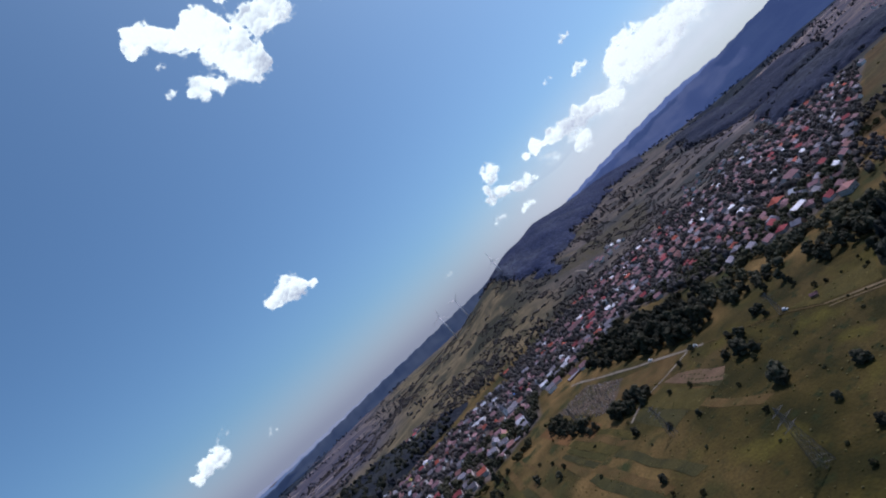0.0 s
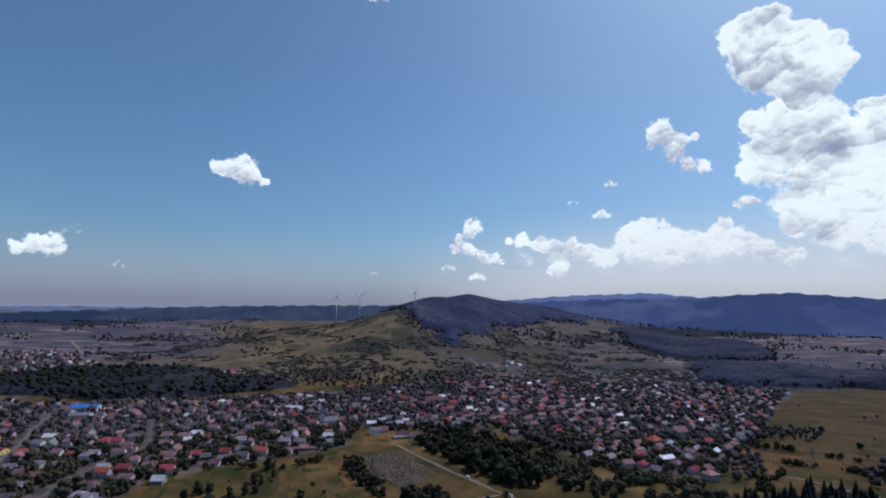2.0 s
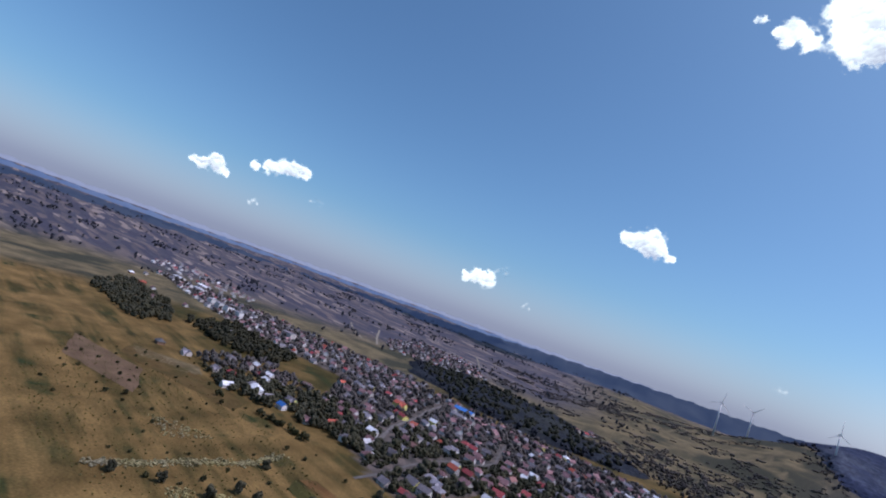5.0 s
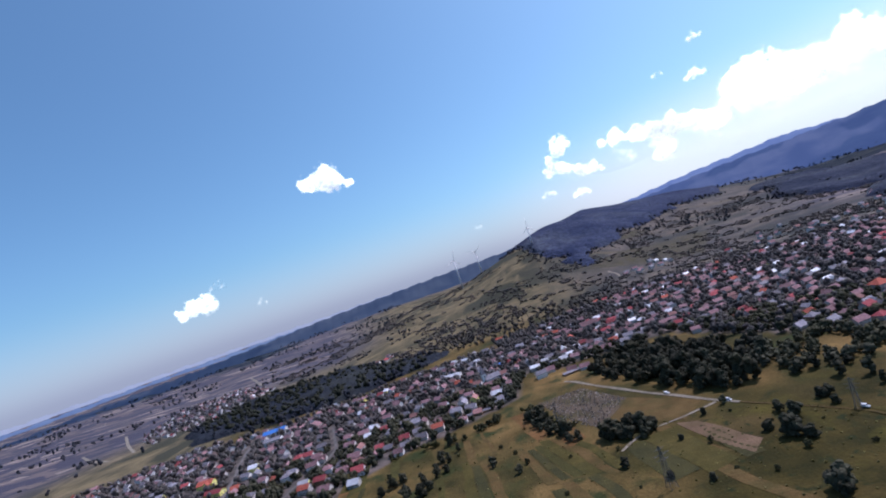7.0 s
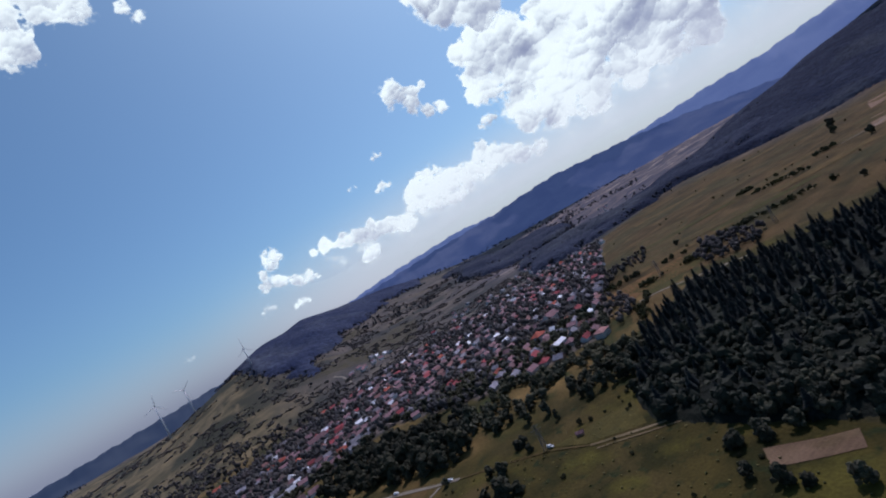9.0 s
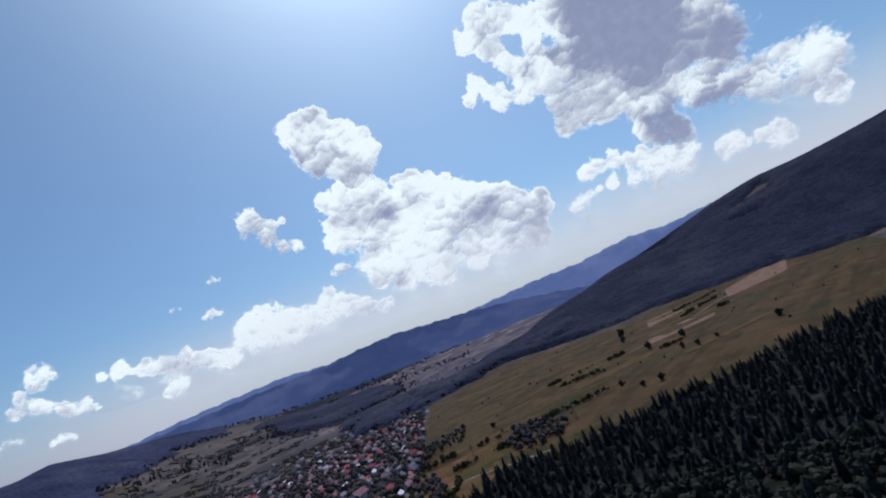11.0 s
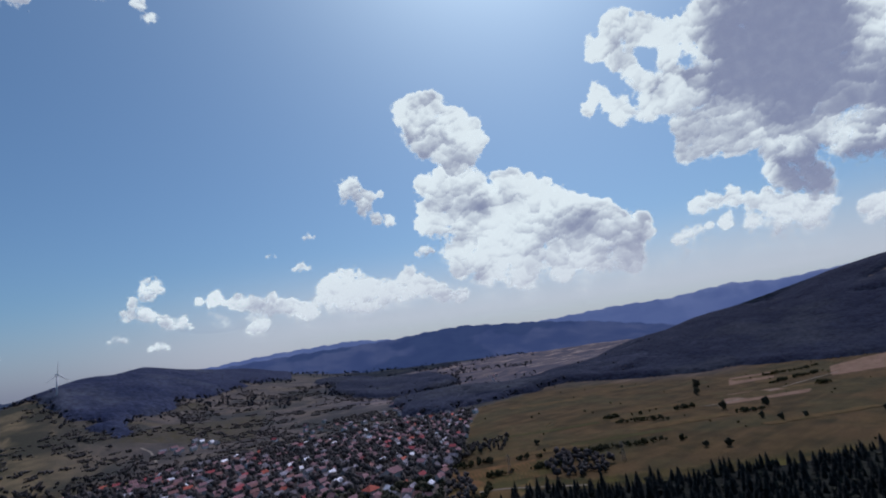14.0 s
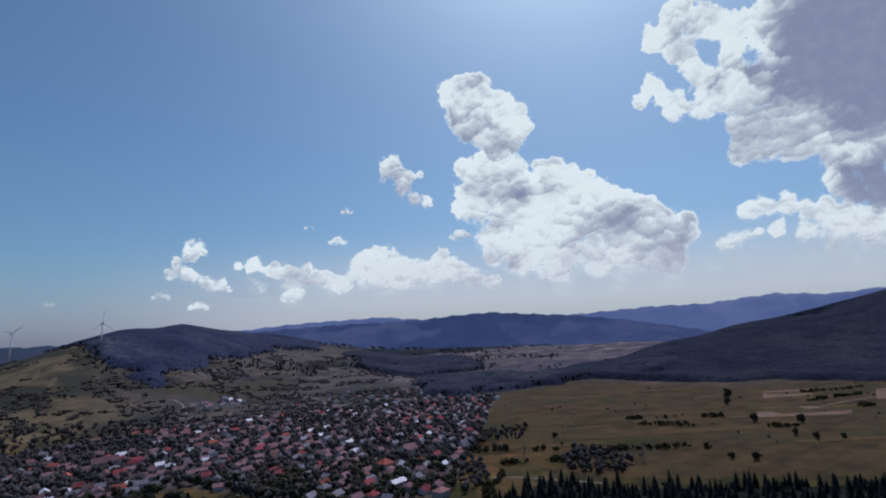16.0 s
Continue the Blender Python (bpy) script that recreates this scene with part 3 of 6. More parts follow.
def ribbon(name, line, width, mat, label, lift=0.4):
    """A road or track along a line, lying on the land."""
    line = np.array(line, float)
    s = np.r_[0, np.cumsum(np.hypot(*np.diff(line, axis=0).T))]
    t = np.linspace(0, s[-1], max(2, int(s[-1] / 4) + 1))
    p = np.stack([np.interp(t, s, line[:, n]) for n in (0, 1)], -1)
    for _ in range(3):
        p[1:-1] = (p[:-2] + 2 * p[1:-1] + p[2:]) / 4
    d = np.gradient(p, axis=0)
    d /= np.hypot(*d.T)[:, None]
    side = np.stack([-d[:, 1], d[:, 0]], -1) * (width / 2 * (1 + 0.15 * np.sin(t / 11.0)))[:, None]
    q = np.stack([p + side, p + side / 3, p - side / 3, p - side], 1)
    z = land(q[..., 0], q[..., 1]) + lift
    f = grid_faces(4, len(p))[:, ::-1]
    return tagged(new(name, from_arrays(name, np.concatenate([q, z[..., None]], -1).reshape(-1, 3), f, mat, True)), label, "road", kind="structure")


build_ground()

FIELDS = [
    ("orange", [(-102, 531), (-86, 534), (-62, 467), (-72, 454)], "strip of bare orange soil between meadows"),
    ("orange", [(-59, 467), (-46, 476), (-33, 441), (-46, 429)], "strip of bare orange soil beside the cemetery"),
    ("brown", [(29, 422), (44, 418), (68, 373), (58, 357)], "pinkish-brown ploughed field"),
    ("brown", [(165, 251), (186, 223), (175, 216), (155, 241)], "pinkish-brown ploughed plot by the conifers"),
    ("mauve", [(-72, 548), (-28, 560), (9, 499), (-23, 447)], "trodden brown cemetery ground"),
    ("ochre", [(9, 499), (58, 452), (38, 425), (-20, 448)], "dry ochre grass field beside the cemetery"),
    ("orange", [(-300, 280), (-297, 294), (-203, 307), (-203, 296)], "long strip of orange soil at the village edge"),
    ("green", [(-299, 276), (-206, 293), (-200, 278), (-287, 261)], "dark green crop strip at the village edge"),
    ("tan", [(-615, 241), (-563, 299), (-534, 294), (-577, 238)], "pale stubble strip"),
    ("tan", [(-560, 267), (-554, 287), (-534, 287), (-542, 267)], "small pale stubble plot"),
    ("ochre", [(-626, 246), (-461, 316), (-435, 284), (-580, 218)], "wide dry ochre field"),
    ("brown", [(-626, 186), (-528, 229), (-461, 202), (-552, 162)], "brown fallow field"),
    ("orange", [(371, 588), (467, 540), (420, 485), (350, 526)], "ochre field below the east end of the village"),
    ("pink", [(1164, 632), (1262, 583), (1160, 539), (1056, 580)], "pale pinkish stubble field on the meadow"),
    ("pink", [(850, 496), (948, 536), (1070, 446), (981, 419)], "pale pinkish stubble field on the meadow"),
    ("pink", [(1325, 494), (1630, 410), (1336, 358), (1175, 445)], "pale stubble field at the wood's edge"),
    ("dark", [(41, 412), (49, 407), (64, 357), (52, 354)], "dark green crop strip"),
    ("olive", [(3, 412), (29, 418), (48, 357), (29, 348)], "yellow-green grass strip"),
    ("dark", [(-9, 403), (3, 410), (26, 354), (9, 345)], "dark green crop strip"),
    ("olive", [(130, 380), (186, 357), (168, 328), (139, 354)], "bright green meadow by the conifers"),
    ("green", [(377, 539), (429, 508), (392, 478), (360, 499)], "green plot beside an ochre field"),

    ("ochre", [(299, 467), (342, 510), (380, 478), (328, 447)], "ochre grass plot by the conifers"),
    ("fallow", [(435, 609), (609, 754), (682, 696), (478, 558)], "olive pasture on the slope"),
    ("olive", [(368, 572), (494, 519), (439, 480), (377, 503)], "yellow-green pasture by the hedge"),
    ("pasture", [(69, 1374), (177, 1520), (430, 1565), (319, 1256)], "olive pasture on the hillside"),
    ("pasture", [(195, 1681), (283, 1804), (330, 1760), (249, 1678)], "olive clearing below the hilltop wood"),
    ("tan", [(-600, 1545), (-575, 1590), (-450, 1640), (-462, 1606)], "pale dry strip on the hillside"),
    ("tan", [(-525, 1360), (-512, 1352), (-488, 1420), (-500, 1432)], "pale dry strip on the hillside"),
    ("tan", [(-330, 1700), (-300, 1740), (-215, 1730), (-225, 1700)], "bare patch of dry soil below the turbine"),
]
for key, corners, label in FIELDS:
    drape("field", corners, M[key], label, 0.25)
# narrow strips of the small holdings, running away from the village
rng = np.random.default_rng(4)
STRIP_LABEL = {"green": "narrow green crop strip", "olive": "narrow yellow-green grass strip", "dark": "narrow dark green crop strip", "ochre": "narrow dry ochre strip", "tan": "narrow pale stubble strip", "orange": "narrow bare orange soil strip"}


def strip_x(s, y):
    """The strips fan out: x of strip line s at a distance y."""
    return s + (-0.24 - 0.24 * ease((s + 130) / 150)) * (y - 320)


for row, (y0, y1) in enumerate(((296, 372), (376, 446), (450, 506))):
    s, last = -224.0, ""
    while s < (52 if row == 0 else 64 if row == 1 else -60):
        w = rng.uniform(4.5, 11.5)
        key = str(rng.choice(["green", "olive", "dark", "ochre", "tan", "orange"], p=[0.28, 0.32, 0.18, 0.16, 0.02, 0.04]))
        a, b = y0 + rng.uniform(-10, 6), y1 + rng.uniform(-6, 8)
        if key != last and rng.random() < 0.62:
            drape("field", [(strip_x(s, a), a), (strip_x(s + w, a), a), (strip_x(s + w, b), b), (strip_x(s, b), b)], M[key], STRIP_LABEL[key], 0.2 + 0.03 * rng.random())
        last = key
        s += w + rng.uniform(0.3, 2.2)
for k in range(22):
    az, r = radians(rng.uniform(42, 70)), rng.uniform(700, 1380)
    cx, cy, w, h = r * math.sin(az), 51 + r * math.cos(az), rng.uniform(90, 190), rng.uniform(14, 36)
    ux, uy = math.cos(0.5), -math.sin(0.5)
    if in_polygon(MEADOW, cx, cy):
        key = str(rng.choice(["fallow", "ochre", "green", "fallow"]))
        drape("field", [(cx - ux * w / 2 + uy * h / 2, cy - uy * w / 2 - ux * h / 2), (cx + ux * w / 2 + uy * h / 2, cy + uy * w / 2 - ux * h / 2), (cx + ux * w / 2 - uy * h / 2, cy + uy * w / 2 + ux * h / 2), (cx - ux * w / 2 - uy * h / 2, cy - uy * w / 2 + ux * h / 2)],
              M[key], "long pasture strip on the slope", 0.5 + 0.05 * k / 22, 8)
ROADS = [
    ("gravel", 3.6, [(-44, 597), (-33, 586), (-14, 555), (7, 525), (26, 496), (44, 474), (62, 448), (77, 431)], "pale gravel lane beside the cemetery"),
    ("fallow", 1.6, [(77, 431), (103, 404), (127, 377), (140, 350)], "narrow worn path across the meadow"),
    ("tan", 2.2, [(140, 350), (149, 340), (162, 326), (176, 312), (190, 295)], "pale weedy cart track by the conifers"),
    ("tan", 1.3, [(139, 343), (147, 335), (160, 321), (173, 308), (186, 292)], "second rut of the weedy cart track"),
    ("gravel", 2.2, [(-12, 400), (1, 416), (17, 425), (32, 428), (64, 441)], "narrow pale field path"),
    ("asphalt", 3.2, [(-300, 336), (-307, 380), (-320, 423), (-329, 470), (-329, 503), (-316, 547), (-322, 589), (-377, 697)], "grey village street"),
    ("asphalt", 4.6, [(-380, 435), (-423, 496), (-461, 583), (-493, 638), (-534, 725)], "grey village street to the square"),
    ("gravel", 3.0, [(348, 502), (368, 489), (389, 461), (420, 420)], "pale gravel lane by the conifers"),
    ("gravel", 3.0, [(693, 608), (758, 566), (863, 500), (1070, 471), (1232, 452)], "pale track across the meadow"),
    ("asphalt", 6.0, [(-87, 870), (-23, 909), (41, 973), (174, 1066)], "grey road behind the village"),
    ("gravel", 6.0, [(244, 1130), (306, 1078), (383, 1105), (441, 1126)], "pale lane along the valley"),
    ("gravel", 5.0, [(110, 1310), (124, 1270), (125, 1177)], "pale track up the hill"),
    ("gravel", 7.0, [(-1343, 1272), (-1160, 1102), (-1028, 990)], "pale road beyond the village"),
    ("gravel", 7.0, [(-1376, 1159), (-1204, 1037), (-1088, 979)], "pale road beyond the village"),
    ("gravel", 8.0, [(-1232, 1749), (-1102, 1595), (-1006, 1475)], "pale road up the far slope"),
]
ROAD_SPOTS = [(xa + (xb - xa) * q, ya + (yb - ya) * q) for _, _, line, _ in ROADS[5:7] for (xa, ya), (xb, yb) in zip(line, line[1:]) for q in np.linspace(0, 1, 12)]
for key, width, line, label in ROADS:
    ribbon("road", line, width, M[key], label)


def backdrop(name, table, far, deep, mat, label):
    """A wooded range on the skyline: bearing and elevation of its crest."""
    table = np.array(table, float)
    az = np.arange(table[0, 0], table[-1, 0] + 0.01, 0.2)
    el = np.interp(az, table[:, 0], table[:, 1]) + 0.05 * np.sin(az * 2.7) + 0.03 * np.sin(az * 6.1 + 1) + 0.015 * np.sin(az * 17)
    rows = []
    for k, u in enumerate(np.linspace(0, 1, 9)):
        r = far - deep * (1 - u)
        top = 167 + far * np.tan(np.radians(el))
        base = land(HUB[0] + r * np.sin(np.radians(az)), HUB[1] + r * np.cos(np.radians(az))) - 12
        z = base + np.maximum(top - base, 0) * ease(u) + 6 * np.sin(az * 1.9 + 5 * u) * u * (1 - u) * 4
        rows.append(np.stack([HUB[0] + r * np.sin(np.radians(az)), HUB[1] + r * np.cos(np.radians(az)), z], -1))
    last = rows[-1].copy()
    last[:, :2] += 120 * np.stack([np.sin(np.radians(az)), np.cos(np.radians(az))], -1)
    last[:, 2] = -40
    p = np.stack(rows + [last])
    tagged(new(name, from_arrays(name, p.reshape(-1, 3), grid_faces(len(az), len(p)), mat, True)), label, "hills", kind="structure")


backdrop("backdrop", [(8, 0.0), (14, 0.45), (20, 0.75), (26, 0.9), (30, 1.06), (33, 1.35), (37.4, 1.6), (41, 1.3), (46, 0.95), (52, 0.2), (57, -0.7), (62, -1.6)], 3900, 900, M["hills_1"], "wooded hills on the skyline, painted dark blue for haze")
backdrop("backdrop", [(4, 0.1), (10, 0.5), (14, 0.9), (17.4, 1.16), (22, 1.35), (25, 1.5), (28, 1.2), (31, 1.0), (40, 1.1), (47, 1.04), (54.5, 1.52), (60, 1.54), (63, 1.9), (65.8, 2.19), (70, 1.84), (74, 2.2), (80, 2.4), (90, 2.2), (110, 2.0)], 4650, 700, M["hills_2"], "hills on the skyline, painted pale blue for haze")
backdrop("backdrop", [(-90, -1.6), (-70, -1.5), (-60, -1.9), (-50, -1.7), (-40, -1.5), (-33, -1.2), (-28, -0.95), (-22, -0.75), (-18, -0.66), (-12, -0.52), (-5.5, -0.42), (-1, -0.3), (3, -0.3)], 3600, 600, M["hills_0"], "wooded rise across the plain, painted dark blue for haze")
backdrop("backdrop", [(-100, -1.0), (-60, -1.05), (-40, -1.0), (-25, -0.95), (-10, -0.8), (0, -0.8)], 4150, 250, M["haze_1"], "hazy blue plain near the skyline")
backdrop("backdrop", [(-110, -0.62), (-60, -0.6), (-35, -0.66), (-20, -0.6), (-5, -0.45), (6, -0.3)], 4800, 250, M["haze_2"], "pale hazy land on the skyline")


# ---- clouds ----
def cells(u, v, size, seed):
    """Distance to the nearest of jittered points, and the height above it, in cells."""
    gu, gv = u / size, v / size
    iu, iv = np.floor(gu), np.floor(gv)
    best, over = np.full(gu.shape, 9.0), np.zeros(gu.shape)
    for a in (-1, 0, 1):
        for b in (-1, 0, 1):
            cu, cv = iu + a, iv + b
            h1 = np.modf(np.abs(np.sin(cu * 127.1 + cv * 311.7 + seed * 17.3)) * 43758.5)[0]
            h2 = np.modf(np.abs(np.sin(cu * 269.5 + cv * 183.3 + seed * 9.1)) * 43758.5)[0]
            d = np.hypot(cu + h1 - gu, cv + h2 - gv)
            over = np.where(d < best, gv - cv - h2, over)
            best = np.minimum(best, d)
    return best, over


CLOUD_EYE, CLOUD_FAR = (12.0, 58.0, 152.0), 4850.0


def cloud(puffs, label, seed, ragged=1.0, thin=1.0, cell=0.12, heavy=0.75, reach=1.0, dark=(), deep=1.0, weight=1.0):
    """A heap of vapour from puffs of bearing, elevation and radius in degrees; its billows swell towards the viewer and away."""
    puffs = np.array(puffs, float)
    mid = radians(puffs[:, 1].mean())
    wide, az0 = math.cos(mid), puffs[:, 0].mean()
    pu, pv, pr = (puffs[:, 0] - az0) * wide, puffs[:, 1], puffs[:, 2]
    pad = 0.5 * pr.max() + 0.4
    us = np.arange((pu - pr).min() - pad, (pu + pr).max() + pad, cell)
    vs = np.arange((pv - pr).min() - pad, (pv + pr).max() + pad, cell)
    u, v = np.meshgrid(us, vs)
    size = float(np.median(pr))
    wu = u + 0.46 * size * drift(u, v, 1.2 * size, seed, 6)
    wv = v + 0.46 * size * drift(u, v, 1.1 * size, seed + 0.5, 6)
    field = np.zeros_like(u)
    for a, b, r in zip(pu, pv, pr):
        field += np.exp(-2.2 * ((wu - a) ** 2 + (wv - b) ** 2) / (r * r))
    field = 1.15 * (1 - np.exp(-1.9 * field)) - 0.34

    def caps(s, k):
        """Rounded domes, as on a cauliflower, and how high on its dome a point lies."""
        d, over = cells(wu + seed, wv * 1.1, s * size, seed + k)
        return np.sqrt(np.clip(1 - (d / 0.85) ** 2, 0, 1)), over

    (big, hb), (half, hm), (small, hs) = caps(1.5, 0), caps(0.75, 1), caps(0.36, 2)
    wisp, shred = drift(u, v, 0.9 * size, seed + 2, 6), drift(u * 0.8, v * 1.3, 0.28 * size, seed + 3, 4)
    near = np.clip(field * 1.8 + 0.62, 0, 1)
    d = field + ragged * near * (0.34 * (big - 0.6) + 0.32 * (half - 0.6) + 0.22 * (small - 0.6) + 0.40 * wisp + 0.20 * shred)
    keep = d > -0.2
    dome = np.clip(d * 2.5, 0, 1)
    patch = drift(u, v * 1.4, (3.6 if len(puffs) > 15 else 2.1) * size, seed + 4, 4)
    swellout = CLOUD_FAR * radians(size) * thin * deep * (0.8 * np.clip(d, 0, 1.3) ** 0.6 + dome * (0.6 * big * (0.7 + 0.5 * patch) + 0.11 * half + 0.02 * small + 0.06 * wisp))
    # painted shade: greyer the more lies above a point in the heap, and on its own dome
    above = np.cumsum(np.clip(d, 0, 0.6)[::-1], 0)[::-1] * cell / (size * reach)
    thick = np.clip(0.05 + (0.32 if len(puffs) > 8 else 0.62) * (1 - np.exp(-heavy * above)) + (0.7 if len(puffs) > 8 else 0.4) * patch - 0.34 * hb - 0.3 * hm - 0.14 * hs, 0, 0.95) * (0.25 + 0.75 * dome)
    # extra grey shade painted round the listed spots
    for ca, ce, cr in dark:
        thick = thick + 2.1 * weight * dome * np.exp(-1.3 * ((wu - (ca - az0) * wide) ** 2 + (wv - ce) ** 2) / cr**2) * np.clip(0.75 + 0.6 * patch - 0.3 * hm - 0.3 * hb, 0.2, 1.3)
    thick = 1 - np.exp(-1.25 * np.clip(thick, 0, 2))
    on = np.zeros_like(keep)
    on[:-1, :-1] = keep[:-1, :-1] | keep[1:, :-1] | keep[:-1, 1:] | keep[1:, 1:]
    index = np.arange(u.size).reshape(u.shape)
    j, i = np.nonzero(on[:-1, :-1])
    quads = np.stack([index[j, i], index[j, i + 1], index[j + 1, i + 1], index[j + 1, i]], -1)
    az, el = np.radians(az0 + u / wide), np.radians(v)
    way = np.stack([np.sin(az) * np.cos(el), np.cos(az) * np.cos(el), np.sin(el)], -1)
    front = np.array(CLOUD_EYE) + way * (CLOUD_FAR - swellout)[..., None]
    back = np.array(CLOUD_EYE) + way * (CLOUD_FAR + 0.1 * np.minimum(swellout, 400))[..., None]
    both = np.concatenate([front.reshape(-1, 3), back.reshape(-1, 3)])
    shared = np.where(keep.ravel(), np.arange(u.size) + u.size, np.arange(u.size))
    faces = np.concatenate([quads, shared[quads][:, ::-1]])
    used, faces = np.unique(faces, return_inverse=True)
    me = from_arrays("cloud", both[used], faces.reshape(-1, 4), M["cloud"], True)
    alpha = ease((d + 0.2) / (((0.5 if len(puffs) > 8 else 0.85) + 0.6 * np.clip(above * 0.6, 0, 1)) / thin)) * (0.3 + 0.7 * min(1.0, thin))
    point_values(me, "vapour", np.concatenate([alpha.ravel(), alpha.ravel()])[used])
    point_values(me, "painted_shade", np.concatenate([thick.ravel(), thick.ravel()])[used])
    return tagged(new("cloud", me), label, "cloud", "fair-weather clouds")


TOWER = [(33.9, 26.3, 1.93), (37.2, 27.6, 1.58), (36.4, 25.6, 2.25), (39.1, 25.7, 1.41), (40.2, 23.6, 2.13), (41.9, 23.3, 1.54), (38.6, 22.0, 2.23), (40.6, 21.4, 1.83), (37.2, 23.0, 2.29), (39.1, 20.2, 1.45), (35.2, 23.9, 1.82), (42.7, 22.2, 0.77)]
HEAP = [(35.4, 18.3, 1.33), (37.0, 19.1, 1.19), (38.3, 17.0, 2.52), (40.9, 17.3, 1.84), (44.3, 17.8, 1.29), (45.8, 18.2, 1.15), (47.1, 17.3, 1.02), (45.8, 15.7, 2.32), (48.7, 14.8, 2.28), (49.1, 16.0, 1.01), (34.7, 15.6, 1.34), (35.4, 13.9, 1.89), (38.8, 13.7, 3.21), (42.7, 13.1, 3.43), (46.5, 12.4, 3.36), (50.2, 12.1, 3.02), (53.0, 12.9, 1.84), (55.0, 13.1, 0.84), (54.2, 10.4, 2.55), (56.4, 9.4, 2.13), (58.7, 9.9, 1.27), (37.9, 10.3, 1.75), (41.5, 9.9, 3.06), (45.3, 9.3, 3.13), (49.3, 8.9, 2.79), (53.0, 8.1, 2.33), (56.8, 7.4, 2.0), (37.7, 8.4, 1.21), (41.4, 7.3, 1.99), (45.5, 6.6, 1.82), (49.7, 6.5, 1.64), (53.8, 6.3, 1.7), (57.4, 5.8, 1.17)]
MASS = [(58.1, 29.5, 1.45), (57.0, 28.8, 0.8), (61.2, 30.4, 1.75), (60.0, 27.3, 0.78), (61.9, 28.4, 1.0), (61.3, 25.6, 1.43), (63.9, 29.2, 1.59), (65.7, 28.2, 1.67), (64.4, 24.4, 1.38), (67.4, 27.4, 1.99), (67.1, 22.3, 2.18), (64.9, 22.4, 1.89), (56.9, 24.3, 1.24), (55.5, 23.4, 0.63), (59.5, 22.3, 1.62), (58.4, 22.1, 1.1), (61.9, 21.5, 1.45), (63.9, 21.6, 1.15), (64.9, 19.4, 1.28), (67.2, 19.6, 1.46), (69.5, 19.5, 1.89), (64.6, 16.1, 1.03), (66.7, 16.5, 1.37), (68.7, 16.5, 1.92), (71.8, 24.3, 3.63), (74.0, 22.1, 4.05), (70.9, 16.8, 2.07), (76.0, 23.9, 2.98), (80.8, 17.2, 3.53), (80, 22.3, 2.98), (84, 22.5, 2.98), (74.7, 17.0, 2.6)]
MASS_BASE = [(59.42, 28.38, 1.1), (59.65, 30.06, 1.1), (57.78, 23.07, 0.8), (62.94, 22.6, 1.2), (61.91, 23.79, 1.2), (61.34, 26.97, 0.9), (64.82, 18.01, 1.1), (65.1, 25.77, 1.0), (65.85, 18.32, 1.0), (70.54, 27.75, 2.9), (71.32, 21.01, 3.2), (73.38, 17.84, 3.5), (75.4, 18.18, 3.5), (75.02, 15.6, 2.6), (72.21, 15.38, 2.0), (75.28, 24.95, 4.6), (76.33, 21.7, 4.6), (70.01, 18.04, 1.7), (72.89, 14.43, 1.7)]
SKIRT = [(72.0, 13.1, 1.16), (72.4, 11.2, 1.36), (74.1, 12.1, 1.82), (74.7, 10.0, 1.79), (73.7, 14.2, 1.53), (82.3, 11.2, 2.84), (86.8, 10.2, 3.45), (79.0, 13.0, 2.6)]
BANK = [(9.2, 7.7, 0.64), (10.9, 7.8, 1.01), (12.8, 7.2, 1.03), (14.5, 6.8, 0.9), (16.3, 6.5, 1.29), (18.3, 6.0, 1.23), (15.1, 4.6, 1.26), (14.1, 4.0, 0.82), (20.2, 5.4, 1.47), (22.9, 8.4, 1.33), (22.5, 6.9, 1.42), (25.2, 8.6, 1.67), (24.5, 6.7, 2.21), (27.3, 7.6, 1.19), (26.6, 5.8, 1.75), (29.1, 6.4, 1.75), (32.2, 8.2, 1.37), (31.9, 6.7, 1.75), (33.9, 6.4, 1.36), (35.8, 5.8, 1.36), (37.8, 5.4, 1.11)]
LOW = [(64.6, 10.6, 0.84), (66.1, 10.8, 1.13), (68.0, 10.4, 1.33), (69.8, 9.8, 1.29), (71.3, 9.0, 1.47), (73.0, 8.4, 1.52), (74.4, 8.0, 1.48), (66.6, 8.5, 0.74), (69.1, 7.8, 1.07), (71.1, 6.9, 1.25), (73.5, 6.5, 1.39), (82.0, 6.2, 1.69), (78.5, 7.0, 1.59), (87.2, 7.5, 1.81)]
LOOSE = [(62.1, 7.6, 1.01), (63.5, 8.1, 1.05), (65.1, 8.1, 0.6), (62.4, 5.8, 0.88)]
TOP = [(-16.1, 42.5, 1.46), (-18.1, 42.0, 0.74), (-14.0, 41.3, 1.18), (-11.9, 40.1, 1.51), (-9.0, 40.7, 1.65), (-8.6, 38.6, 2.43), (-8.4, 36.2, 2.26), (-6.7, 35.3, 1.41), (-6.1, 34.1, 0.72), (-8.3, 33.9, 0.84), (-13.9, 35.9, 1.39), (-15.5, 36.1, 0.53), (-12.2, 35.4, 0.8), (-3.4, 37.8, 1.78), (0.2, 38.8, 1.78), (-0.5, 37.3, 1.62), (-0.4, 41.3, 0.79), (-2.9, 41.2, 0.79), (-5.2, 41.0, 0.48), (1.8, 41.0, 0.99)]
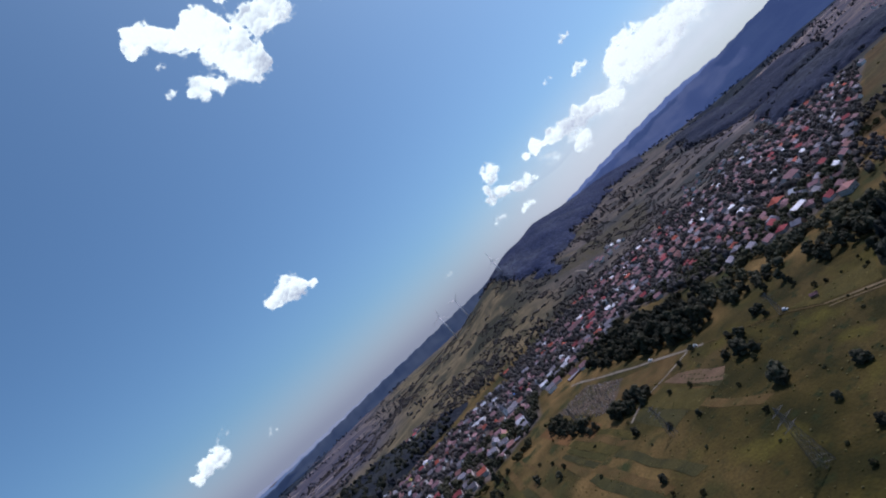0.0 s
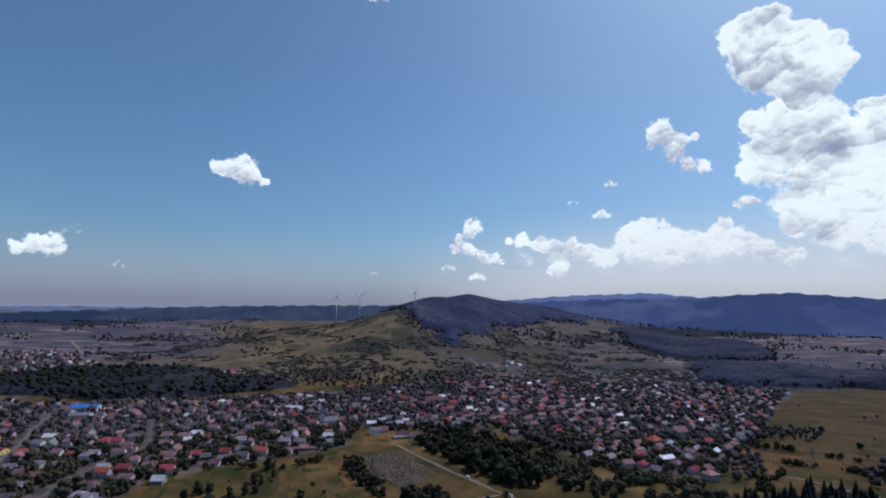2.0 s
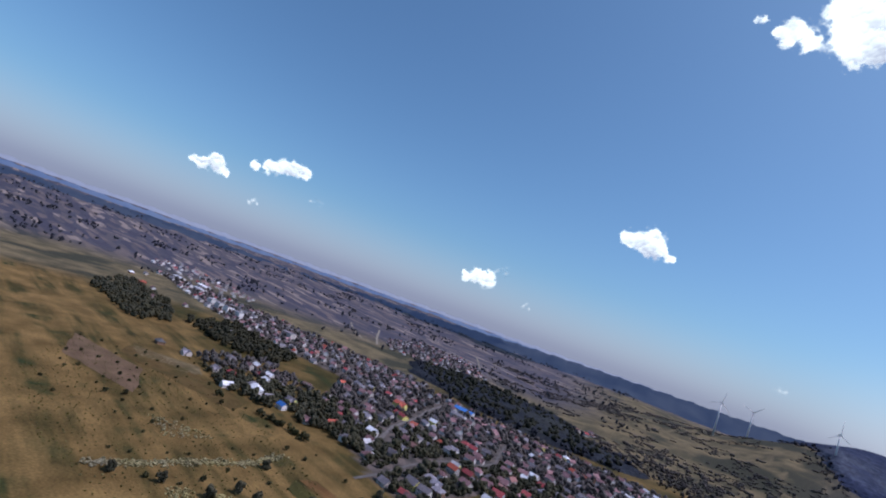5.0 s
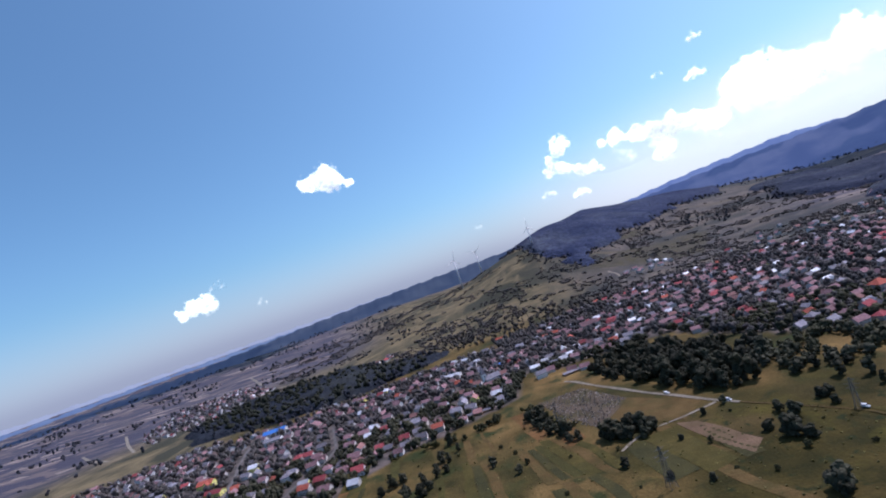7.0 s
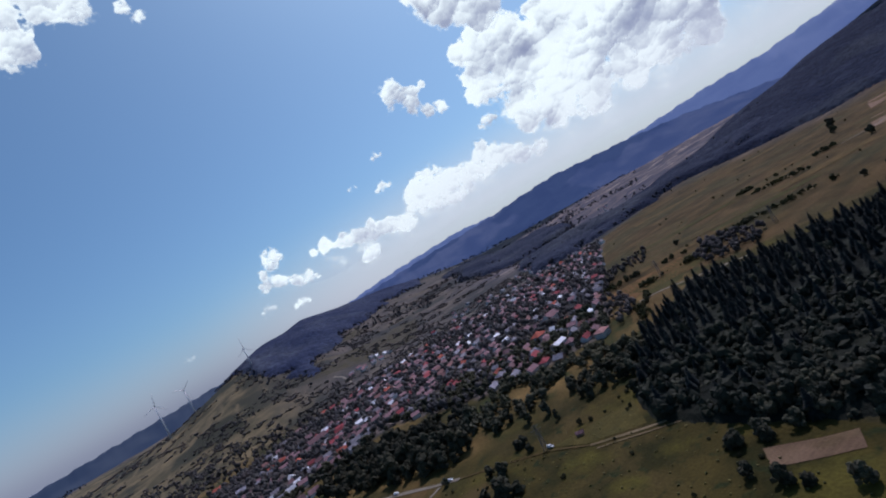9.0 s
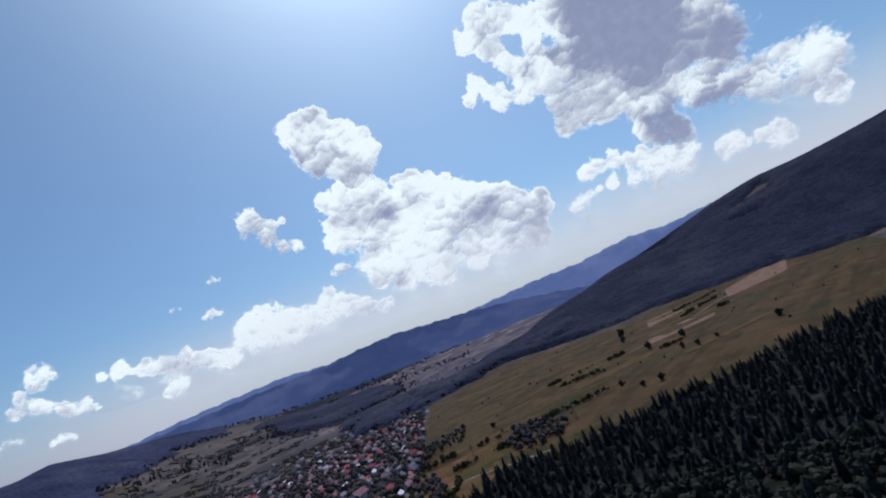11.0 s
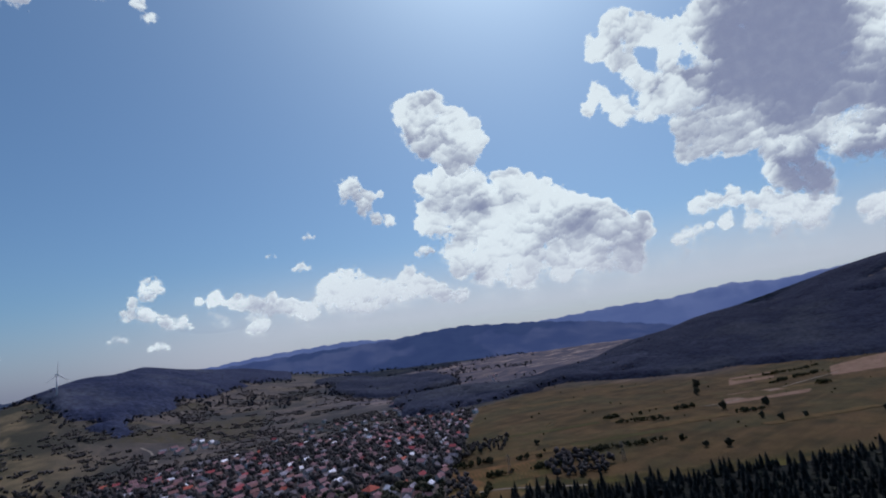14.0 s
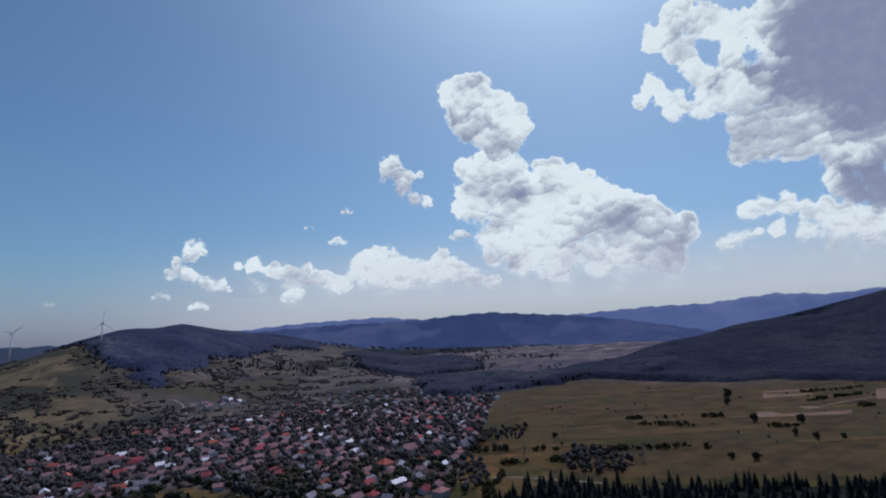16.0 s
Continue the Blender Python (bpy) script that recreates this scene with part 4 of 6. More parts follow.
# where grey shade is painted into the clouds: bearing, elevation, radius
CORE_SHADE = [(71.12, 25.58, 2.2), (69.68, 22.03, 2.0), (72.59, 26.49, 2.9), (73.16, 21.89, 2.9), (75.51, 23.92, 3.5), (75.11, 18.77, 2.9), (76.19, 20.8, 3.5), (74.39, 12.54, 1.7), (74.63, 10.25, 2.0), (73.07, 12.86, 1.2), (66.59, 23.75, 1.0), (63.45, 23.29, 0.9), (78.0, 23.5, 2.6), (76.5, 28.5, 2.8), (79.0, 11.2, 2.2), (82.0, 15.0, 2.8)]
HOLLOW_SHADE = [(45.13, 15.26, 1.6), (40.5, 14.88, 1.4), (42.17, 15.07, 1.1), (48.08, 8.5, 2.5), (55.37, 7.37, 2.4), (46.13, 7.37, 1.6), (40.03, 7.09, 1.6), (52.59, 11.52, 1.4), (38.01, 12.11, 1.4), (57.94, 8.19, 1.2)]
SHADED = [(34.63, 23.19, 1.8), (36.84, 21.82, 1.8), (33.85, 24.46, 1.1), (38.67, 23.56, 1.0)]
CLOUDS = [
    (TOWER, "tall white heaped cloud with a grey underside", 1, 1.0, 1.0), (HEAP, "broad white heaped cloud with grey hollows", 2, 1.0, 1.0),
    (MASS + MASS_BASE, "huge dark-centred cloud with bright ragged edges", 3, 1.1, 1.0), (SKIRT, "grey hanging skirt of a large cloud", 4, 1.0, 0.9),
    (BANK, "long low bank of small white clouds", 5, 1.0, 0.8), (LOW, "low hazy white cloud bank", 6, 1.0, 0.75), (LOOSE, "small faint white cloud", 7, 1.0, 0.7),
    ([(10.96, 5.72, 1.3), (15.1, 5.08, 1.7), (20.04, 4.76, 2.0), (25.16, 4.64, 2.0), (30.39, 4.75, 2.0), (35.65, 4.55, 2.1), (40.86, 4.71, 2.1), (45.93, 4.7, 2.1), (51.95, 4.58, 2.1), (57.56, 4.53, 2.0)], "thin white veil along the foot of the clouds", 30, 1.0, 0.32), ([(60.54, 5.34, 1.7), (64.35, 6.21, 2.0), (68.39, 5.74, 2.1), (71.58, 4.84, 2.2), (73.79, 4.19, 2.2)], "thin white veil under the dark cloud", 31, 1.0, 0.36),
    (TOP, "ragged bright white cloud high in blue sky", 8, 1.15, 1.0),
    ([(26.1, 18.7, 1.59), (28.1, 18.0, 0.92), (27.6, 16.7, 1.07), (28.7, 15.2, 0.85), (30.4, 14.8, 0.93), (29.5, 18.1, 0.54)], "small hook-shaped white cloud", 9, 1.1, 0.95),
    ([(5.0, 9.6, 0.92), (4.8, 8.6, 0.92), (5.7, 8.9, 0.6)], "small round white cloud over the hill", 10, 1.0, 0.85),
    ([(3.5, 7.6, 0.84), (3.0, 6.6, 0.83), (4.6, 6.4, 0.91), (6.1, 5.6, 0.93), (7.6, 5.5, 0.81), (8.5, 5.2, 0.41)], "small trailing white cloud over the hill", 11, 1.0, 0.85),
    ([(-24.1, 14.0, 0.91), (-22.7, 14.5, 1.19), (-21.2, 15.0, 1.2), (-21.8, 13.6, 1.27), (-20.7, 13.6, 1.09), (-19.2, 13.2, 0.62)], "lone puffy white cloud in clear sky", 12, 0.8, 1.0),
    ([(4.2, 36.2, 0.73), (5.3, 35.1, 0.74)], "torn white wisp beside a larger cloud", 13, 1.1, 0.8),
    ([(-40.4, 4.6, 0.71), (-39.1, 4.7, 0.94), (-37.8, 4.9, 1.10)], "small flat white cloud over the plain", 14, 0.7, 0.9),
    ([(-66.9, 7.6, 0.57), (-65.5, 8.1, 0.83), (-64.1, 8.4, 1.02), (-62.7, 8.8, 1.10), (-61.4, 8.7, 0.75)], "flat lens-shaped white cloud over the plain", 15, 0.7, 0.95),
    ([(-72.5, 5.7, 0.57), (-71.5, 5.8, 0.75), (-70.4, 6.2, 1.08), (-69.5, 5.7, 0.67)], "flat-based white cloud over the plain", 16, 0.7, 0.95),
    ([(19.9, 10.5, 0.83)], "tiny white cloud puff", 17, 0.9, 0.8), ([(21.0, 13.8, 0.58)], "tiny torn white wisp", 18, 1.0, 0.6), ([(16.6, 12.0, 0.42)], "tiny torn white wisp", 19, 1.0, 0.55),
    ([(34.2, 10.9, 0.92)], "small white cloud puff", 20, 1.0, 0.8), ([(5.6, 3.4, 0.78)], "tiny flat white cloud", 21, 0.8, 0.7), ([(2.2, 4.4, 0.74)], "tiny flat white cloud", 22, 0.8, 0.55),
    ([(-6.8, 3.6, 0.5)], "faint tiny cloud near the skyline", 23, 0.8, 0.45), ([(-65.7, 3.9, 0.5)], "faint tiny cloud near the skyline", 24, 0.8, 0.5), ([(-36.2, 6.5, 0.6)], "faint tiny wisp of cloud", 25, 0.8, 0.45),
    ([(-32.6, 3.4, 0.55)], "faint tiny cloud near the skyline", 26, 0.8, 0.45), ([(-59.3, 6.5, 0.6)], "faint tiny wisp of cloud", 27, 0.8, 0.4), ([(-17.6, 37.3, 0.6)], "torn white wisp beside a larger cloud", 28, 1.1, 0.6), ([(-16.4, 39.7, 0.5)], "torn white wisp beside a larger cloud", 29, 1.0, 0.6),
]
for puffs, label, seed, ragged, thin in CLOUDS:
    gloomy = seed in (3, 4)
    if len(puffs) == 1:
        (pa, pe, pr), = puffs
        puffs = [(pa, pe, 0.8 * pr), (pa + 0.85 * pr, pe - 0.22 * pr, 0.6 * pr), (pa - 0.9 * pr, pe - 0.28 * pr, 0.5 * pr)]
    cloud(puffs, label, seed, ragged, thin, 0.08 if len(puffs) < 8 else 0.12, 0.55 if len(puffs) > 8 else 1.1, dark=CORE_SHADE if gloomy else HOLLOW_SHADE if puffs is HEAP else SHADED if puffs is TOWER else (), deep=0.3 if seed == 3 else 0.7, weight=1.0 if gloomy else 0.22 if seed == 1 else 0.34)


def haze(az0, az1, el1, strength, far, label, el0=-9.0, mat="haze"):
    """A glowing sheet in place of white haze along the skyline, densest low down."""
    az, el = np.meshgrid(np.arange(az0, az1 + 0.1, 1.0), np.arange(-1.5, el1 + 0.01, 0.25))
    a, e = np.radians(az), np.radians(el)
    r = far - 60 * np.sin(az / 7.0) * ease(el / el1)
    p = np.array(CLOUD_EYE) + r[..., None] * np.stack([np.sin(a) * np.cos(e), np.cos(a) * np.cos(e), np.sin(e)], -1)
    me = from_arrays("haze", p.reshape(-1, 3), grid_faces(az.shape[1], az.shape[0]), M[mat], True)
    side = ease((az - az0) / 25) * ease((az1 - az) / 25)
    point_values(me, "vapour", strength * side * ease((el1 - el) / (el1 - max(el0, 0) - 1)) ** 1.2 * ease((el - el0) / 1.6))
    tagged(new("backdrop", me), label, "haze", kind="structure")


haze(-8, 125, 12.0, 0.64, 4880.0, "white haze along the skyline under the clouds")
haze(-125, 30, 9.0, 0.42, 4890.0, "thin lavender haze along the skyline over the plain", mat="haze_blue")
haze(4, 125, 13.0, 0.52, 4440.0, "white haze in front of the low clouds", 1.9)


# ---- houses ----
# place and kind of roof of the houses that stand out, quarter by quarter
HOUSES_NEAR = [(-409, 386, "O"), (-439, 416, "R"), (-415, 432, "G"), (-394, 435, "W"), (-390, 457, "R"), (-441, 465, "L"), (-441, 492, "G"), (-413, 484, "G"), (-402, 494, "G"), (-380, 499, "G"), (-362, 502, "L"), (-367, 403, "W"), (-349, 392, "L"), (-352, 447, "L"), (-323, 471, "O"), (-303, 478, "O"), (-290, 426, "L"), (-309, 389, "G"), (-287, 360, "G"), (-277, 484, "G"), (-284, 522, "G"), (-244, 463, "W"), (-326, 538, "P"), (-352, 539, "L"), (-289, 603, "P"), (-261, 603, "R"), (-219, 548, "R"), (-232, 531, "G"), (-212, 526, "G"), (-331, 703, "W"), (-400, 761, "R"), (-351, 526, "G"), (-325, 557, "P"), (-245, 484, "L")]
HOUSES_LANE = [(-438, 593, "W"), (-494, 638, "P"), (-461, 682, "P"), (-423, 684, "P"), (-416, 699, "L"), (-394, 700, "P"), (-344, 651, "P"), (-370, 608, "L"), (-367, 580, "R"), (-434, 618, "P"), (-412, 621, "P"), (-576, 631, "P"), (-581, 616, "L"), (-573, 584, "L"), (-564, 554, "L"), (-555, 522, "P"), (-536, 535, "P"), (-592, 551, "L"), (-644, 705, "W"), (-615, 706, "R"), (-624, 741, "L"), (-680, 703, "P"), (-718, 702, "P"), (-790, 738, "P"), (-436, 768, "L"), (-370, 753, "P"), (-367, 793, "P"), (-338, 768, "P"), (-332, 811, "W"), (-331, 745, "P")]
HOUSES_EAST = [(355, 1031, "W"), (438, 928, "W"), (506, 973, "W"), (463, 1005, "W"), (271, 819, "W"), (274, 690, "W"), (464, 744, "W"), (481, 754, "W"), (464, 790, "G"), (519, 768, "R"), (561, 800, "G"), (361, 703, "R"), (341, 666, "P"), (342, 603, "R"), (313, 576, "L"), (396, 682, "L"), (380, 629, "L"), (200, 583, "O"), (233, 550, "R"), (215, 573, "P"), (216, 551, "P"), (264, 523, "P"), (233, 503, "L"), (280, 493, "K"), (207, 516, "P"), (196, 535, "L"), (245, 545, "L"), (223, 661, "R"), (170, 666, "R"), (170, 642, "R"), (241, 626, "P"), (302, 687, "P")]
HOUSES_FAR_EAST = [(271, 658, "L"), (289, 813, "P"), (347, 774, "R"), (406, 805, "R"), (319, 737, "L"), (239, 1060, "W"), (207, 708, "L"), (200, 738, "L"), (419, 861, "P"), (387, 825, "P"), (435, 821, "L"), (441, 792, "L"), (583, 890, "P"), (597, 900, "L"), (539, 871, "P"), (526, 832, "P"), (538, 895, "P"), (271, 764, "P"), (297, 761, "P"), (334, 792, "P"), (365, 773, "P"), (290, 896, "P"), (336, 892, "L"), (389, 932, "P"), (393, 886, "P"), (679, 967, "L"), (693, 940, "L"), (492, 1016, "L"), (554, 1024, "P"), (228, 735, "P"), (235, 706, "P"), (242, 800, "L")]
HOUSES_MIDDLE = [(-219, 594, "L"), (-162, 608, "L"), (-174, 596, "P"), (-186, 571, "P"), (-219, 699, "L"), (-268, 763, "P"), (-258, 815, "P"), (-270, 747, "O"), (-167, 702, "O"), (-187, 721, "O"), (-130, 750, "B"), (-112, 757, "R"), (-99, 731, "R"), (-78, 731, "P"), (-78, 809, "L"), (-61, 690, "W"), (-39, 683, "W"), (-30, 697, "W"), (-20, 726, "W"), (-68, 638, "L"), (-57, 650, "P"), (-32, 625, "P"), (-17, 622, "P"), (25, 874, "W"), (20, 798, "W"), (35, 713, "W"), (10, 722, "L"), (38, 882, "P"), (71, 831, "W"), (75, 760, "W"), (-9, 740, "R"), (6, 764, "R")]
HOUSES_FAR_MIDDLE = [(67, 914, "W"), (45, 697, "L"), (-167, 771, "L"), (39, 805, "R"), (-239, 718, "P"), (-231, 764, "P"), (-274, 815, "P"), (-249, 690, "L"), (-94, 793, "P"), (-61, 779, "P"), (-48, 751, "P"), (-36, 715, "P"), (-10, 806, "P"), (-4, 764, "R"), (-1, 728, "P"), (26, 764, "R"), (30, 741, "P"), (46, 790, "L"), (46, 741, "P"), (55, 719, "P"), (65, 741, "P"), (57, 689, "L"), (68, 709, "L"), (-115, 802, "L"), (-130, 795, "L"), (-103, 834, "L"), (57, 766, "P"), (90, 876, "P")]
HOUSES_WEST = [(-1193, 384, "W"), (-1095, 360, "W"), (-1083, 377, "O"), (-1053, 389, "P"), (-954, 360, "P"), (-1232, 425, "L"), (-942, 415, "P"), (-783, 432, "L"), (-1338, 489, "L"), (-1304, 493, "W"), (-613, 360, "G"), (-550, 334, "R"), (-641, 278, "Y"), (-609, 300, "L"), (-587, 374, "P"), (-593, 389, "W"), (-560, 377, "R"), (-554, 387, "W"), (-531, 370, "W"), (-529, 389, "L"), (-490, 336, "W"), (-515, 345, "L"), (-503, 307, "W"), (-493, 310, "W"), (-558, 318, "G"), (-890, 541, "W"), (-581, 409, "P"), (-476, 344, "L")]


def gable_shell(l, w, h, rise):
    """Walls with gables, ridge along x."""
    a, b = l / 2, w / 2
    v = [(-a, -b, -1), (a, -b, -1), (a, b, -1), (-a, b, -1), (-a, -b, h), (a, -b, h), (a, b, h), (-a, b, h), (-a, 0, h + rise), (a, 0, h + rise)]
    return Solid().add(v, [(0, 1, 5, 4), (2, 3, 7, 6), (1, 2, 6, 9, 5), (3, 0, 4, 8, 7), (3, 2, 1, 0)])


def gable_roof(l, w, h, rise, over=0.55, thick=0.22):
    a, b = l / 2 + over, w / 2 + over
    drop = rise * over / (w / 2)
    s = Solid()
    for k in (-1, 1):
        v = [(-a, 0, h + rise), (a, 0, h + rise), (a, k * b, h - drop), (-a, k * b, h - drop)]
        v += [(x, y, z + thick) for x, y, z in v]
        f = [(0, 1, 2, 3), (7, 6, 5, 4), (0, 4, 5, 1), (1, 5, 6, 2), (2, 6, 7, 3), (3, 7, 4, 0)]
        s.add(v, f if k > 0 else [q[::-1] for q in f])
    return s


def hip_roof(l, w, h, rise, over=0.55):
    a, b, c = l / 2 + over, w / 2 + over, max(l / 2 - w / 2 * 0.85, 0.25)
    v = [(-a, -b, h - 0.2), (a, -b, h - 0.2), (a, b, h - 0.2), (-a, b, h - 0.2), (-a, -b, h), (a, -b, h), (a, b, h), (-a, b, h), (-c, 0, h + rise), (c, 0, h + rise)]
    return Solid().add(v, [(3, 2, 1, 0), (0, 1, 5, 4), (1, 2, 6, 5), (2, 3, 7, 6), (3, 0, 4, 7), (4, 5, 9, 8), (5, 6, 9), (6, 7, 8, 9), (7, 4, 8)])


MESHES = {}


def kept(key, make):
    if key not in MESHES:
        MESHES[key] = make()
    return MESHES[key]


def window(parent, x, y, z, turn, w=1.2, h=1.4):
    frame_mesh = kept(("window", w, h), lambda: Solid().box(-w / 2 - 0.1, -0.05, -h / 2 - 0.1, w / 2 + 0.1, 0.06, h / 2 + 0.1).mesh("window", M["frame"]))
    pane_mesh = kept(("pane", w, h), lambda: Solid().box(-w / 2, 0.03, -h / 2, w / 2, 0.075, h / 2).mesh("pane", M["glass"]))
    part("pane", pane_mesh, part("window", frame_mesh, parent, "", pose(x, y, z, 0, 0, turn)), "dark reflecting pane")


def build_house(code, shape, wall, size, detail, label=""):
    """A village house: walls, roof, chimney, and windows and a door where it stands near."""
    l, w, h, rise = size
    house = new("house")
    roof, words = ROOFS[code]
    key = (code, shape, wall, size)
    if shape == "hip":
        walls = kept(("w", "hip", size, wall), lambda: Solid().box(-l / 2, -w / 2, -1, l / 2, w / 2, h - 0.15).mesh("wall", M[wall]))
        part("wall", walls, house)
        part("roof", kept(("r", *key), lambda: hip_roof(l, w, h, rise).mesh("roof", roof)), house, words)
    else:
        part("wall", kept(("w", "gable", size, wall), lambda: gable_shell(l, w, h, rise).mesh("wall", M[wall])), house)
        part("roof", kept(("r", *key), lambda: gable_roof(l, w, h, rise).mesh("roof", roof)), house, words)
    if shape == "ell":
        def wing():
            s = gable_roof(w * 0.9, l * 0.42, h - 0.3, rise * 0.8)
            s.v = [(-y + l * 0.18, x - w * 0.45, z) for x, y, z in s.v]
            return s.mesh("wing_roof", roof)

        def wing_wall():
            s = gable_shell(w * 0.9, l * 0.42, h - 0.35, rise * 0.8)
            s.v = [(-y + l * 0.18, x - w * 0.45, z) for x, y, z in s.v]
            return s.mesh("wing_wall", M[wall])
        part("wing_wall", kept(("ww", size, wall), wing_wall), house)
        part("wing_roof", kept(("wr", *key), wing), house, words)
    part("chimney", kept("chimney", lambda: Solid().box(-0.35, -0.35, -1.2, 0.35, 0.35, 1.0).box(-0.45, -0.45, 0.8, 0.45, 0.45, 0.95).mesh("chimney", M["chimney"])), house, "brick chimney", pose(l * 0.2, w * 0.1, h + rise * 0.8))
    if detail:
        for x in (-l * 0.3, l * 0.05, l * 0.32):
            window(house, x, -w / 2, 1.6, 180)
            if h > 4.5:
                window(house, x, -w / 2, 4.3, 180)
        for y in (-w * 0.22, w * 0.22):
            window(house, l / 2, y, 1.6, -90)
            if h > 4.5:
                window(house, l / 2, y, 4.3, -90)
        if shape != "hip":
            window(house, l / 2, 0, h + rise * 0.35, -90, 0.9, 0.9)
        part("door", kept("door", lambda: Solid().box(-0.5, -0.05, 0, 0.5, 0.06, 2.1).mesh("door", M["wood"])), house, "dark wooden door", pose(-l * 0.14, -w / 2, 0.1, 0, 0, 180))
    about = {"gable": "gabled", "hip": "hipped", "ell": "L-shaped"}[shape]
    tone = {"wall": "cream", "wall_white": "white", "wall_yellow": "yellow", "wall_brown": "brown boarded"}[wall]
    return tagged(house, label or f"{about} {tone} village house with {words}", "house", "village houses")


SIZES = {"gable": [(11.0, 8.0, 3.4, 3.4), (12.5, 8.5, 5.4, 3.2), (9.5, 7.5, 3.2, 3.0)], "hip": [(10.5, 9.5, 3.6, 3.2), (11.0, 10.0, 5.6, 3.0)], "ell": [(12.5, 8.0, 3.5, 3.3)]}
rng = np.random.default_rng(11)
PROTOTYPES = {}
HOUSE_SPOTS = []


def put_house(x, y, code, turn, detail, near_rng):
    shape = str(near_rng.choice(["gable", "hip", "ell"], p=[0.55, 0.3, 0.15]))
    size = SIZES[shape][near_rng.integers(len(SIZES[shape]))]
    wall = str(near_rng.choice(["wall", "wall_white", "wall_yellow", "wall_brown"], p=[0.56, 0.22, 0.06, 0.16]))
    key = (code, shape, size, wall, detail)
    m = pose(x, y, ground_at(x, y), 0, 0, turn)
    if key in PROTOTYPES:
        copy_thing(PROTOTYPES[key], m)
    else:
        PROTOTYPES[key] = build_house(code, shape, wall, size, detail)
        PROTOTYPES[key].matrix_basis = m
    HOUSE_SPOTS.append((x, y))


def street_turn(x, y, jitter):
    base = 8 if y < 609 and x < -174 else -18 if x < -174 else 25 if x > 145 else 5
    return base + jitter + (90 if (int(x * 7 + y * 13) % 5) == 0 else 0)


# one-off buildings first
def special(code, shape, wall, size, x, y, turn, label):
    ob = build_house(code, shape, wall, size, True, label)
    ob.matrix_basis = pose(x, y, ground_at(x, y), 0, 0, turn)
    HOUSE_SPOTS.append((x, y))
    if max(size[:2]) > 18:
        for k in (-0.35, 0.35):
            HOUSE_SPOTS.append((x + k * size[0] * math.cos(radians(turn)), y + k * size[0] * math.sin(radians(turn))))


special("B", "gable", "wall_white", (36, 17, 6.0, 3.5), -505, 751, 12, "large hall with a bright blue metal roof")
special("L", "gable", "wall_white", (26, 12, 7.0, 2.6), -474, 696, 8, "long pale flat-roofed block beside the blue hall")
special("G", "gable", "wall_yellow", (12.5, 9.5, 5.2, 4.2), -280, 389, 5, "tall house with a glaring yellow gable and grey roof")
special("R", "gable", "wall_white", (12.0, 7.5, 3.0, 2.6), -268, 367, 5, "low house with a vivid red roof at the village edge")
special("R", "gable", "wall_white", (12.5, 10, 4.6, 4.2), -249, 487, 10, "large house with a broad red roof")
special("P", "gable", "wall", (13, 9, 5.0, 4.0), -270, 528, 10, "large house with a dark purple-brown roof")
special("R", "gable", "wall_yellow", (40, 11, 4.2, 2.6), -467, 545, -4, "long low building with a dark red roof and yellow end wall")
special("O", "ell", "wall_yellow", (20, 11, 8.5, 3.6), -490, 571, 10, "yellow public building with an orange roof")
special("W", "gable", "wall_white", (24, 13, 8.0, 2.5), -202, 755, -4, "long white hall with a pale roof")
special("O", "hip", "wall", (15, 14, 6.0, 4.6), 277, 605, 20, "large house with a broad orange hipped roof")
special("W", "gable", "wall", (17, 10, 6.0, 2.4), 257, 534, 18, "long building with a white metal roof")
special("K", "hip", "wall", (13, 11, 6.0, 3.0), 278, 486, 20, "two-storey house with a pink hipped roof at the meadow's edge")
special("P", "gable", "wall", (20, 16, 8.0, 5.0), 325, 641, 20, "large old building with a purple-brown roof")
special("B", "gable", "wall_white", (10.5, 8.5, 4.4, 3.0), -451, 348, 10, "white house with a bright blue roof")
special("W", "hip", "wall_white", (15, 12, 6.5, 5.0), -492, 335, 15, "large white house with a pale steep roof")
for bx, by in ((-1032, 499), (-1006, 506), (-980, 513), (-942, 521)):
    special("L", "gable", "wall_white", (14, 12, 13.0, 1.2), bx, by, 15, "white apartment block with a low grey roof")
special("G", "gable", "wall", (24, 16, 12.0, 1.2), -841, 583, 12, "grey public block with a low roof")
for bx, by in ((-1248, 568), (-1179, 531), (-1305, 525)):
    special("W", "gable", "wall_white", (36, 16, 6.5, 2.0), bx, by, 10, "long white workshop with a pale roof")
special("P", "gable", "wall", (28, 14, 8.0, 5.0), 9, 826, 15, "large weathered hall with a brown roof")

LISTED = [HOUSES_NEAR, HOUSES_LANE, HOUSES_EAST, HOUSES_MIDDLE, HOUSES_WEST, HOUSES_FAR_EAST, HOUSES_FAR_MIDDLE]
for quarter in LISTED:
    for x, y, code in quarter:
        near = np.array(HOUSE_SPOTS)
        if np.hypot(near[:, 0] - x, near[:, 1] - y).min() < 11 or min(math.hypot(x - p, y - q) for p, q in ROAD_SPOTS) < 7:
            continue
        put_house(x, y, code, street_turn(x, y, rng.uniform(-9, 9)), math.hypot(x, y - 58) < 560, rng)

# the rest of the village between them
CODES, SHARES = list("PLGRWOK"), [0.47, 0.13, 0.14, 0.08, 0.03, 0.04, 0.11]
